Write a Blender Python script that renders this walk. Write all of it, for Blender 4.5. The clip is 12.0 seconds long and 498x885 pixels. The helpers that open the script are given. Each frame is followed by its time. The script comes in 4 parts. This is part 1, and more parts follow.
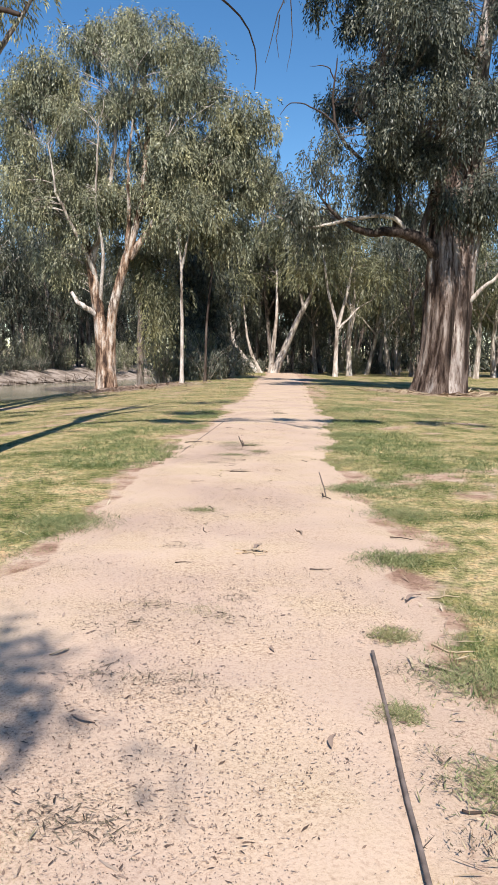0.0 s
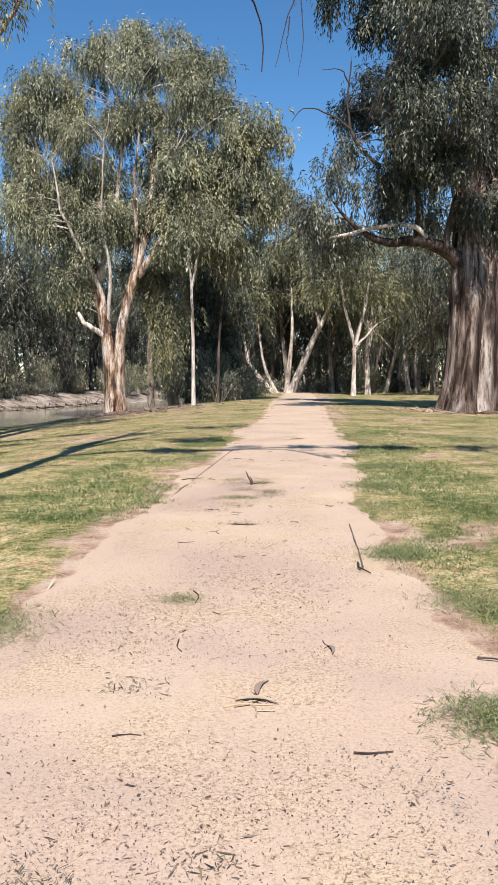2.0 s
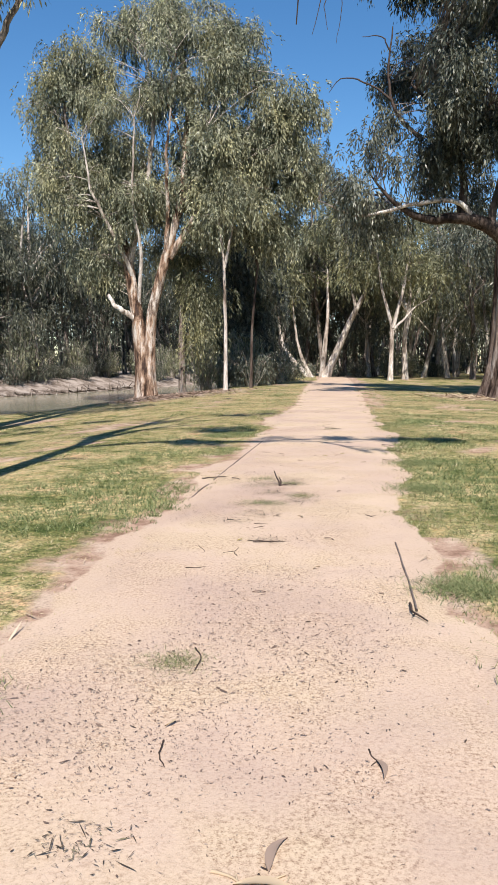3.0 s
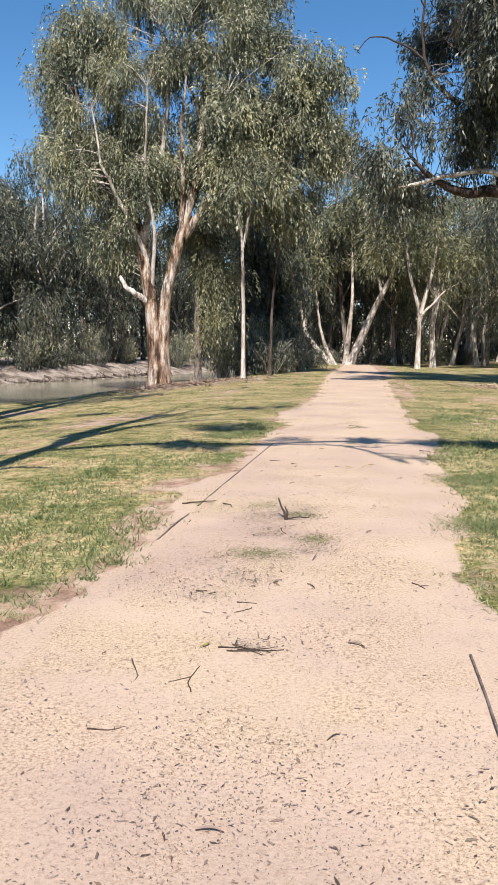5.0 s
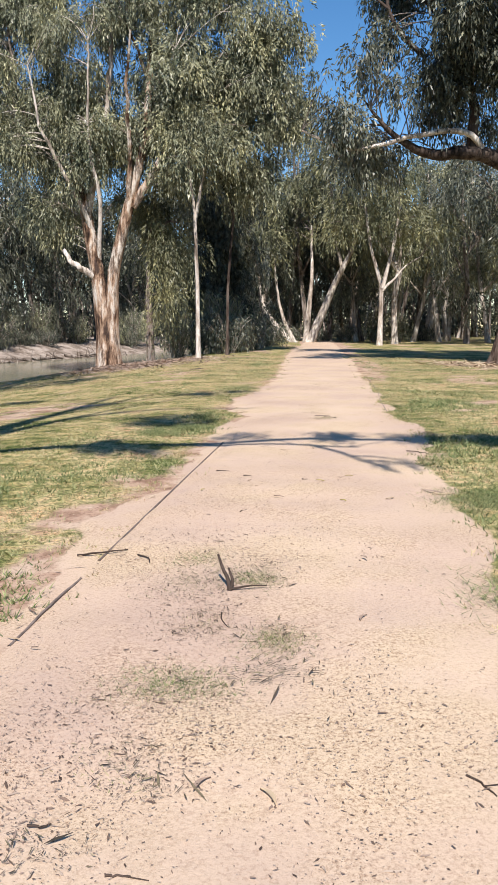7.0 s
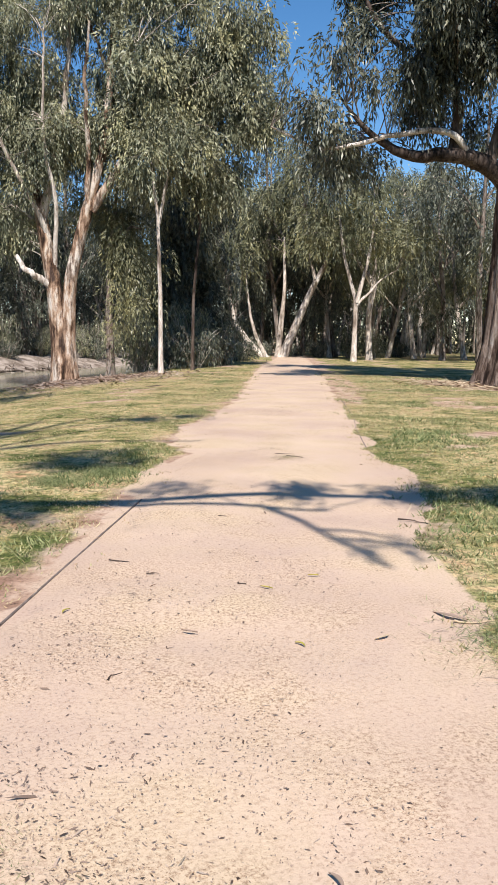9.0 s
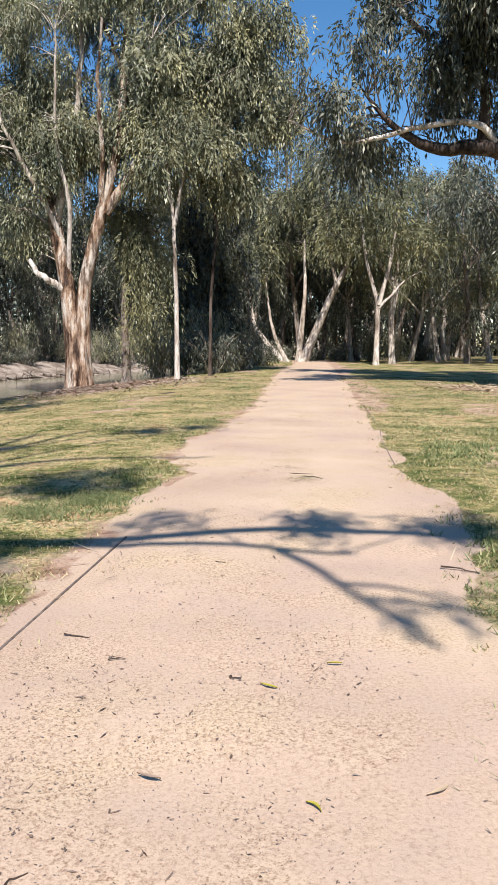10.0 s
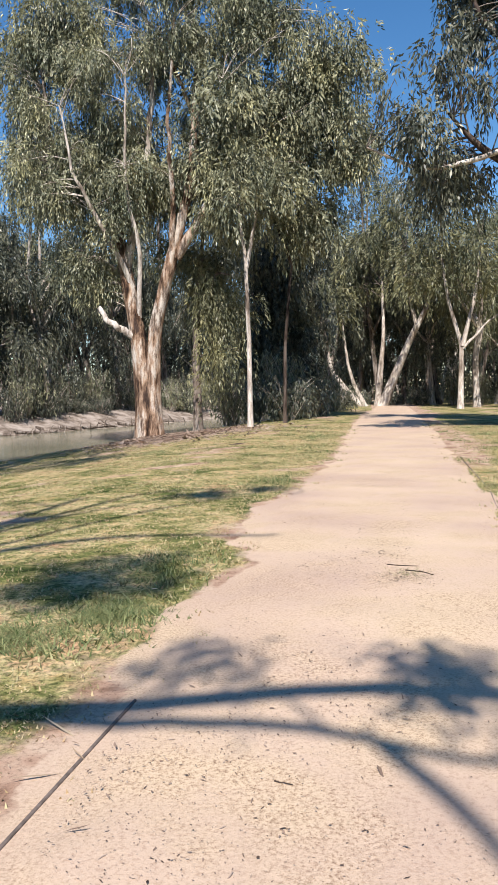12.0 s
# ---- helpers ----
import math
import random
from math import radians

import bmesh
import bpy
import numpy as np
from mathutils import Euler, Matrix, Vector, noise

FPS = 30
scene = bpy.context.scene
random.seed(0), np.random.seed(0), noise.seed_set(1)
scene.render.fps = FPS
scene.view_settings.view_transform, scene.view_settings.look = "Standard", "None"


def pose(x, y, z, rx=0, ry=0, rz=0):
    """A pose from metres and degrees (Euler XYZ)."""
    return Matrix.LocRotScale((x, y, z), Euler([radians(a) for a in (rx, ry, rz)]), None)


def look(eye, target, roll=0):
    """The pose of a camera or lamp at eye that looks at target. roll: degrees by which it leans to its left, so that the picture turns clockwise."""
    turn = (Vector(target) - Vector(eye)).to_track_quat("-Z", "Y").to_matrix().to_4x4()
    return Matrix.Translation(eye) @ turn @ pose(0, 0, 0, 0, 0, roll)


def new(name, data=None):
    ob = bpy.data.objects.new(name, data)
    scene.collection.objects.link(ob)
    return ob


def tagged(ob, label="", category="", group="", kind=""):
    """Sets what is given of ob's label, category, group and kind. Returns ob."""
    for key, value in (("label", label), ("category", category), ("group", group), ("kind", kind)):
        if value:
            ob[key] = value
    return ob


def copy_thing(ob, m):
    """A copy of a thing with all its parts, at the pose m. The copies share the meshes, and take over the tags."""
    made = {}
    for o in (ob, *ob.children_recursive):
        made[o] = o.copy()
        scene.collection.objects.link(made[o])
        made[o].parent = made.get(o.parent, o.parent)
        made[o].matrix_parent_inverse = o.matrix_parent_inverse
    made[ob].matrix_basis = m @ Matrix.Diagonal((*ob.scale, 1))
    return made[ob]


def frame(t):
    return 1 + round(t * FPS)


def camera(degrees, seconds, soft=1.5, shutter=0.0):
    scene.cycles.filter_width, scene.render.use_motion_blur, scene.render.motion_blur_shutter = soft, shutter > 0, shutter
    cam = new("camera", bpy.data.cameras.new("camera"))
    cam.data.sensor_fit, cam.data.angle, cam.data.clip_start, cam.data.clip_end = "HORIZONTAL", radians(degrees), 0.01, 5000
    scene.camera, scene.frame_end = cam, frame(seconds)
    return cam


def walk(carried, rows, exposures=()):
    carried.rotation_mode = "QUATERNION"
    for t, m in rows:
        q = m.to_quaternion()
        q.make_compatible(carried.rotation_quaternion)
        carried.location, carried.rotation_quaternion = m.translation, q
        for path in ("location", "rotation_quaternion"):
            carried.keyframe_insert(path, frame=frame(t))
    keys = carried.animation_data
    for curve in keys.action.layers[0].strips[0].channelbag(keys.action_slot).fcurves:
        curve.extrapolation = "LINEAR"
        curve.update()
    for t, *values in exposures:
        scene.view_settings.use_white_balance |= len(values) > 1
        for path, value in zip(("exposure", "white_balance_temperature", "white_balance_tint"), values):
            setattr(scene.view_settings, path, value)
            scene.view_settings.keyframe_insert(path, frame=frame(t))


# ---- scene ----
cam = camera(36.0, 12.0, soft=1.1)
PATH = [
    (0, (0.042, -0.48, 1.512), (0.024, 1.509, 1.297), 0.7),
    (0.5, (0.082, 0.177, 1.506), (0.067, 2.168, 1.314), 0.3),
    (1, (0.075, 0.794, 1.497), (0.054, 2.786, 1.323), 0.0),
    (1.5, (0.116, 1.407, 1.481), (0.077, 3.4, 1.314), -0.2),
    (2, (0.128, 1.984, 1.484), (0.064, 3.976, 1.322), -0.3),
    (2.5, (0.139, 2.628, 1.492), (0.042, 4.618, 1.318), -0.2),
    (3, (0.16, 3.313, 1.519), (0.006, 5.297, 1.315), -0.2),
    (3.2, (0.155, 3.524, 1.516), (-0.017, 5.505, 1.302), -0.2),
    (4.8, (0.193, 5.787, 1.489), (-0.032, 7.759, 1.238), 0.2),
    (5, (0.198, 6.024, 1.502), (-0.014, 7.998, 1.264), 0.1),
    (5.5, (0.192, 6.663, 1.543), (0.003, 8.641, 1.32), -0.3),
    (6, (0.161, 7.327, 1.518), (-0.004, 9.305, 1.273), -0.5),
    (6.5, (0.192, 7.939, 1.478), (0.046, 9.916, 1.208), -0.7),
    (7, (0.16, 8.538, 1.471), (0.049, 10.513, 1.177), -0.5),
    (7.5, (0.208, 9.199, 1.455), (0.139, 11.175, 1.158), -0.1),
    (7.7, (0.22, 9.447, 1.477), (0.169, 11.424, 1.183), 0.1),
    (9.3, (0.456, 11.764, 1.452), (0.414, 13.747, 1.199), 0.2),
    (9.5, (0.472, 11.991, 1.447), (0.418, 13.975, 1.196), 0.1),
    (10, (0.509, 12.65, 1.458), (0.41, 14.632, 1.211), -0.3),
    (10.5, (0.49, 13.285, 1.459), (0.353, 15.267, 1.221), -0.8),
    (11, (0.501, 13.907, 1.433), (0.324, 15.887, 1.217), -1.1),
    (11.5, (0.441, 14.437, 1.439), (0.222, 16.417, 1.255), -1.3),
    (12, (0.38, 14.905, 1.47), (0.081, 16.879, 1.343), -1.3),
]

walk(cam, [(t, look(e, g, r)) for t, e, g, r in PATH], exposures=[(0.0, 0.56, 6590, 10.5), (12.0, 0.56, 6590, 10.5)])

# ---- world, sun, exposure ----
SUN = Vector((0.06, -0.95, 1.0)).normalized()
sun_data = bpy.data.lights.new("sun", "SUN")
sun_data.energy, sun_data.angle, sun_data.color = 5.0, radians(0.53), (1.0, 0.94, 0.88)
sun = new("sun", sun_data)
sun.matrix_world = look(SUN * 60, (0, 0, 0))
world = bpy.data.worlds.new("sky")
scene.world = world
world.use_nodes = True
wn = world.node_tree
sky = wn.nodes.new("ShaderNodeTexSky")
sky.sky_type, sky.sun_disc = "NISHITA", False
sky.sun_elevation, sky.sun_rotation = math.asin(SUN.z), math.atan2(SUN.x, SUN.y)
sky.air_density, sky.dust_density, sky.ozone_density = 1.0, 0.0, 3.0
wn.nodes["Background"].inputs[1].default_value = 0.1
deep = wn.nodes.new("ShaderNodeHueSaturation")
deep.inputs["Saturation"].default_value = 1.25
wn.links.new(sky.outputs[0], deep.inputs["Color"])
wn.links.new(deep.outputs[0], wn.nodes["Background"].inputs[0])


# ---- materials ----
def material(name, rough=0.8, spec=0.3):
    m = bpy.data.materials.new(name)
    m.use_nodes = True
    b = m.node_tree.nodes["Principled BSDF"]
    b.inputs["Roughness"].default_value = rough
    b.inputs["Specular IOR Level"].default_value = spec
    return m, m.node_tree, b


def node(nt, kind, **values):
    n = nt.nodes.new(kind)
    for k, v in values.items():
        n.inputs[k].default_value = v
    return n


def place(nt, sx=1.0, sy=1.0, sz=1.0):
    """World position, stretched."""
    g = nt.nodes.new("ShaderNodeNewGeometry")
    m = nt.nodes.new("ShaderNodeMapping")
    m.inputs["Scale"].default_value = (sx, sy, sz)
    nt.links.new(g.outputs["Position"], m.inputs["Vector"])
    return m.outputs[0]


def grain(nt, vec, scale, detail=4.0, rough=0.6):
    n = node(nt, "ShaderNodeTexNoise", Scale=scale, Detail=detail, Roughness=rough)
    nt.links.new(vec, n.inputs["Vector"])
    return n.outputs[0]


def ramp(nt, fac, stops):
    r = nt.nodes.new("ShaderNodeValToRGB")
    e = r.color_ramp.elements
    while len(e) < len(stops):
        e.new(0.5)
    for el, (p, c) in zip(e, stops):
        el.position, el.color = p, (*c, 1)
    nt.links.new(fac, r.inputs[0])
    return r.outputs[0]


def mix(nt, fac, a, b, mode="MIX"):
    n = nt.nodes.new("ShaderNodeMix")
    n.data_type, n.blend_type = "RGBA", mode
    for socket, v in ((n.inputs[0], fac), (n.inputs[6], a), (n.inputs[7], b)):
        if isinstance(v, (int, float)):
            socket.default_value = v
        elif isinstance(v, tuple):
            socket.default_value = (*v, 1)
        else:
            nt.links.new(v, socket)
    return n.outputs[2]


def bump(nt, b, height, strength=0.5, distance=0.02):
    n = node(nt, "ShaderNodeBump", Strength=strength, Distance=distance)
    nt.links.new(height, n.inputs["Height"])
    nt.links.new(n.outputs[0], b.inputs["Normal"])


def attribute(nt, name):
    n = nt.nodes.new("ShaderNodeAttribute")
    n.attribute_name = name
    return n.outputs["Fac"]


def island(nt):
    return nt.nodes.new("ShaderNodeNewGeometry").outputs["Random Per Island"]


def granite(nt, p):
    """Pale crushed granite with darker crumbs and smoother sandy drifts."""
    c = ramp(nt, grain(nt, p, 0.7, 5), [(0.36, (0.50, 0.37, 0.288)), (0.5, (0.575, 0.435, 0.325)), (0.62, (0.605, 0.468, 0.33))])
    sandy = ramp(nt, grain(nt, p, 1.4, 5), [(0.42, (0, 0, 0)), (0.58, (1, 1, 1))])
    crumbs = ramp(nt, grain(nt, p, 62, 7, 0.8), [(0.36, (0.36, 0.30, 0.27)), (0.44, (0.74, 0.69, 0.66)), (0.52, (0.97, 0.97, 0.96)), (0.64, (1.06, 1.05, 1.04))])
    faint = ramp(nt, grain(nt, p, 60, 6, 0.7), [(0.38, (0.76, 0.72, 0.70)), (0.5, (1.0, 1.0, 1.0))])
    pebble = nt.nodes.new("ShaderNodeTexVoronoi")
    pebble.inputs["Scale"].default_value = 75
    nt.links.new(p, pebble.inputs["Vector"])
    spots = ramp(nt, pebble.outputs["Distance"], [(0.0, (0.55, 0.49, 0.45)), (0.17, (0.70, 0.64, 0.60)), (0.26, (1, 1, 1))])
    rough_part = mix(nt, 0.9, mix(nt, 1.0, c, crumbs, "MULTIPLY"), spots, "MULTIPLY")
    return mix(nt, sandy, mix(nt, 0.8, c, faint, "MULTIPLY"), rough_part)


def make_path_material():
    m, nt, b = material("decomposed_granite", 0.95, 0.15)
    p = place(nt)
    nt.links.new(granite(nt, p), b.inputs["Base Color"])
    bump(nt, b, grain(nt, p, 45, 7, 0.8), 0.45, 0.012)
    return m


def ragged(nt, value, p, scale, amount, low, high):
    """A mask with an uneven, crumbling outline."""
    n = nt.nodes.new("ShaderNodeMath")
    n.operation = "MULTIPLY_ADD"
    nt.links.new(grain(nt, p, scale, 6, 0.75), n.inputs[0])
    n.inputs[1].default_value = amount
    nt.links.new(value, n.inputs[2])
    k = amount * 0.5
    return ramp(nt, n.outputs[0], [(low + k, (0, 0, 0)), (high + k, (1, 1, 1))])


def make_ground_material():
    m, nt, b = material("lawn_soil", 0.95, 0.1)
    p = place(nt)
    soil = ramp(nt, grain(nt, p, 3.0, 6), [(0.38, (0.27, 0.165, 0.115)), (0.48, (0.43, 0.29, 0.21)), (0.6, (0.53, 0.40, 0.30))])
    soil = mix(nt, 0.7, soil, ramp(nt, grain(nt, p, 40, 6, 0.75), [(0.36, (0.35, 0.31, 0.29)), (0.5, (1, 1, 1))]), "MULTIPLY")
    turf = ramp(nt, grain(nt, p, 0.7, 6, 0.7), [(0.38, (0.10, 0.125, 0.045)), (0.45, (0.22, 0.215, 0.095)), (0.5, (0.36, 0.31, 0.165)), (0.56, (0.49, 0.405, 0.25)), (0.66, (0.42, 0.28, 0.18))])
    clumps = ramp(nt, grain(nt, p, 5.5, 6, 0.75), [(0.40, (0.32, 0.42, 0.27)), (0.47, (0.72, 0.8, 0.62)), (0.53, (1.1, 1.05, 1.0)), (0.62, (1.2, 1.02, 0.9))])
    turf = mix(nt, 0.9, turf, clumps, "MULTIPLY")
    turf = mix(nt, 0.9, turf, ramp(nt, grain(nt, p, 26, 6, 0.85), [(0.40, (0.2, 0.22, 0.16)), (0.5, (0.9, 0.9, 0.86)), (0.6, (1.35, 1.3, 1.2))]), "MULTIPLY")
    # Mud's own mottle, darkened to stand for tree shadows streaking the far bank.
    mud = ramp(nt, grain(nt, p, 0.7, 6, 0.7), [(0.34, (0.07, 0.052, 0.04)), (0.46, (0.20, 0.16, 0.13)), (0.56, (0.34, 0.285, 0.245)), (0.68, (0.44, 0.38, 0.33))])
    c = mix(nt, ragged(nt, attribute(nt, "bare"), p, 7, 0.9, 0.25, 0.75), turf, soil)
    c = mix(nt, ragged(nt, attribute(nt, "sand"), p, 9, 0.9, 0.35, 0.62), c, granite(nt, p))
    c = mix(nt, attribute(nt, "mud"), c, mud)
    nt.links.new(c, b.inputs["Base Color"])
    bump(nt, b, grain(nt, p, 45, 7, 0.8), 0.5, 0.013)
    return m


def make_grass_material():
    m, nt, b = material("grass_blade", 0.6, 0.25)
    green = ramp(nt, island(nt), [(0.0, (0.045, 0.08, 0.022)), (0.5, (0.155, 0.18, 0.075)), (1.0, (0.31, 0.325, 0.15))])
    dry = ramp(nt, island(nt), [(0.0, (0.33, 0.22, 0.12)), (0.5, (0.45, 0.35, 0.20)), (1.0, (0.50, 0.42, 0.25))])
    c = mix(nt, attribute(nt, "dry"), green, dry)
    nt.links.new(c, b.inputs["Base Color"])
    return m


def make_leaf_material(name, stops, through_light=0.11):
    """Leaves of one spray are alike (tone), with a smaller difference from leaf to leaf."""
    m, nt, b = material(name, 0.42, 0.34)
    n = nt.nodes.new("ShaderNodeMath")
    n.operation, n.inputs[1].default_value = "MULTIPLY_ADD", 0.45
    nt.links.new(island(nt), n.inputs[0])
    nt.links.new(attribute(nt, "tone"), n.inputs[2])
    c = ramp(nt, n.outputs[0], stops)
    # Noise patches put shaded and warm sunlit clumps into the leaf colour.
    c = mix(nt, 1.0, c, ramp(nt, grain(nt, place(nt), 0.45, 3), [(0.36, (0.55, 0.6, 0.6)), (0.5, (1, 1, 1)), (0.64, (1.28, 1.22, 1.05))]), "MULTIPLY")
    nt.links.new(c, b.inputs["Base Color"])
    t = nt.nodes.new("ShaderNodeBsdfTranslucent")
    nt.links.new(c, t.inputs[0])
    s = nt.nodes.new("ShaderNodeMixShader")
    s.inputs[0].default_value = through_light
    nt.links.new(b.outputs[0], s.inputs[1])
    nt.links.new(t.outputs[0], s.inputs[2])
    nt.links.new(s.outputs[0], nt.nodes["Material Output"].inputs[0])
    return m


def make_bark_material(name, stops, scale=1.6, stretch=0.22, relief=0.6, depth=0.05, ribbons=0.85, ribbon_scale=5.0, ribbon_stretch=0.2):
    m, nt, b = material(name, 0.85, 0.2)
    p = place(nt, 1, 1, stretch)
    c = ramp(nt, grain(nt, p, scale, 6, 0.62), stops)
    streak = ramp(nt, grain(nt, place(nt, 1, 1, ribbon_stretch), ribbon_scale, 6, 0.72), [(0.40, (0.16, 0.13, 0.115)), (0.47, (0.55, 0.48, 0.44)), (0.53, (1, 1, 1))])
    shreds = grain(nt, place(nt, 1, 1, 0.16), 26, 5, 0.7)
    c = mix(nt, ribbons, c, streak, "MULTIPLY")
    c = mix(nt, 0.5, c, ramp(nt, shreds, [(0.36, (0.5, 0.47, 0.45)), (0.56, (1.1, 1.1, 1.1))]), "MULTIPLY")
    nt.links.new(c, b.inputs["Base Color"])
    bump(nt, b, grain(nt, place(nt, 1, 1, 0.1), 8, 6, 0.75), relief, depth)
    return m


def make_plain_material(name, dark, light, scale=20, rough=0.8):
    m, nt, b = material(name, rough, 0.25)
    nt.links.new(ramp(nt, grain(nt, place(nt), scale, 5), [(0.3, dark), (0.7, light)]), b.inputs["Base Color"])
    bump(nt, b, grain(nt, place(nt), scale * 3, 4), 0.4, 0.01)
    return m


def make_litter_material(name, stops):
    m, nt, b = material(name, 0.7, 0.3)
    nt.links.new(ramp(nt, island(nt), stops), b.inputs["Base Color"])
    return m


def make_water_material():
    m, nt, b = material("river_water", 0.12, 0.35)
    nt.links.new(ramp(nt, grain(nt, place(nt), 0.15, 4), [(0.3, (0.25, 0.235, 0.165)), (0.7, (0.31, 0.29, 0.21))]), b.inputs["Base Color"])
    bump(nt, b, grain(nt, place(nt, 1, 0.5, 1), 2.5, 4), 0.12, 0.03)
    return m


MAT_PATH = make_path_material()
MAT_GROUND = make_ground_material()
MAT_GRASS = make_grass_material()
# Near-black and pale ends put dark gaps and glints into the colour.
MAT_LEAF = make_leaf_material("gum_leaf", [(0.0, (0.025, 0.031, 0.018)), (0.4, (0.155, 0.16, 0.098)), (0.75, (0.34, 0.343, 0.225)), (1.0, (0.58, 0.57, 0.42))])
# Darker leaf copy; the giant's and woods' shade is in its colour.
MAT_LEAF_GREY_SHADED = make_leaf_material("shaded_grey_gum_leaf", [(0.0, (0.012, 0.016, 0.012)), (0.5, (0.08, 0.088, 0.064)), (1.0, (0.32, 0.325, 0.25))])
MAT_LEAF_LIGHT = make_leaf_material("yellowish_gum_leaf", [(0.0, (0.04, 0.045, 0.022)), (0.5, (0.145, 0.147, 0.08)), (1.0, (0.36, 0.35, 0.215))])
MAT_BARK_LEFT = make_bark_material("peeling_bark", [(0.38, (0.07, 0.045, 0.035)), (0.44, (0.24, 0.155, 0.105)), (0.5, (0.47, 0.33, 0.235)), (0.56, (0.62, 0.54, 0.46)), (0.64, (0.68, 0.62, 0.55))], 1.7, 0.3, 1.0, 0.12, 0.95, 3.6, 0.22)
# Dark trunk and pale stem also carry the giant's shaded left, lit right.
MAT_BARK_RIGHT = make_bark_material("ribbon_bark", [(0.36, (0.045, 0.032, 0.026)), (0.47, (0.14, 0.10, 0.08)), (0.55, (0.34, 0.27, 0.23)), (0.66, (0.60, 0.54, 0.49))], 1.0, 0.2, 1.0, 0.2, 1.0, 3.2, 0.13)
MAT_BARK_PALE = make_bark_material("pale_ribbon_bark", [(0.36, (0.08, 0.06, 0.05)), (0.46, (0.26, 0.205, 0.175)), (0.54, (0.50, 0.43, 0.385)), (0.64, (0.70, 0.65, 0.6))], 1.1, 0.2, 1.0, 0.15, 0.95, 3.0, 0.16)
MAT_BARK_WHITE = make_bark_material("white_gum_bark", [(0.34, (0.22, 0.18, 0.145)), (0.45, (0.50, 0.44, 0.38)), (0.6, (0.70, 0.65, 0.59))], 1.4, 0.3, 0.4, 0.03, 0.6)
MAT_BARK_GREY = make_bark_material("grey_gum_bark", [(0.3, (0.12, 0.095, 0.08)), (0.5, (0.26, 0.22, 0.19)), (0.7, (0.44, 0.40, 0.36))])
# Bark darkened to stand for limbs and a slim trunk lying in shade.
MAT_BARK_SHADED = make_bark_material("shaded_limb_bark", [(0.36, (0.025, 0.018, 0.015)), (0.5, (0.075, 0.056, 0.046)), (0.66, (0.16, 0.13, 0.11))])
MAT_DEAD = make_plain_material("dead_wood", (0.025, 0.017, 0.013), (0.085, 0.06, 0.048), 12)
MAT_TIMBER = make_plain_material("weathered_timber", (0.09, 0.07, 0.06), (0.24, 0.19, 0.165), 14)
MAT_LITTER = make_litter_material("fallen_leaf", [(0.0, (0.06, 0.04, 0.03)), (0.3, (0.17, 0.115, 0.085)), (0.7, (0.33, 0.245, 0.19)), (1.0, (0.46, 0.36, 0.28))])
MAT_DEBRIS = make_litter_material("dark_debris", [(0.0, (0.03, 0.024, 0.018)), (0.5, (0.11, 0.08, 0.055)), (0.85, (0.2, 0.17, 0.1)), (1.0, (0.3, 0.24, 0.17))])
MAT_WATER = make_water_material()
MAT_STRAW = make_litter_material("straw_litter", [(0.0, (0.20, 0.13, 0.09)), (0.4, (0.36, 0.26, 0.17)), (0.75, (0.5, 0.40, 0.27)), (1.0, (0.55, 0.46, 0.33))])
MAT_LEAF_YELLOW = make_plain_material("yellow_leaf", (0.30, 0.27, 0.04), (0.42, 0.36, 0.06), 30, 0.5)


# ---- mesh helpers ----
def mesh_from(name, verts, faces, mat, smooth=False, attributes=None):
    verts, faces = np.asarray(verts, dtype=np.float32), np.asarray(faces, dtype=np.int32)
    me = bpy.data.meshes.new(name)
    n = faces.shape[1]
    me.vertices.add(len(verts))
    me.vertices.foreach_set("co", verts.ravel())
    me.loops.add(faces.size)
    me.loops.foreach_set("vertex_index", faces.ravel())
    me.polygons.add(len(faces))
    me.polygons.foreach_set("loop_start", np.arange(0, faces.size, n, dtype=np.int32))
    if smooth:
        me.polygons.foreach_set("use_smooth", np.ones(len(faces), dtype=bool))
    for key, values in (attributes or {}).items():
        a = me.attributes.new(key, "FLOAT", "POINT")
        a.data.foreach_set("value", np.asarray(values, dtype=np.float32))
    me.update(calc_edges=True)
    me.materials.append(mat)
    return me


def part(name, me, parent, label=""):
    ob = new(name, me)
    ob.parent = parent
    if label:
        tagged(ob, label)
    return ob


def smooth01(v):
    v = np.clip(v, 0, 1)
    return v * v * (3 - 2 * v)


def wave(x, y, f, seed):
    """Cheap smooth noise for arrays, about -1 to 1."""
    r = np.random.RandomState(seed)
    total = np.zeros_like(np.asarray(x, dtype=float) + np.asarray(y, dtype=float))
    for k in range(7):
        a, ph, q = r.uniform(0, math.tau), r.uniform(0, math.tau), f * r.uniform(0.6, 1.9)
        total += np.sin(q * (np.cos(a) * x + np.sin(a) * y) + ph)
    return total / 3.2


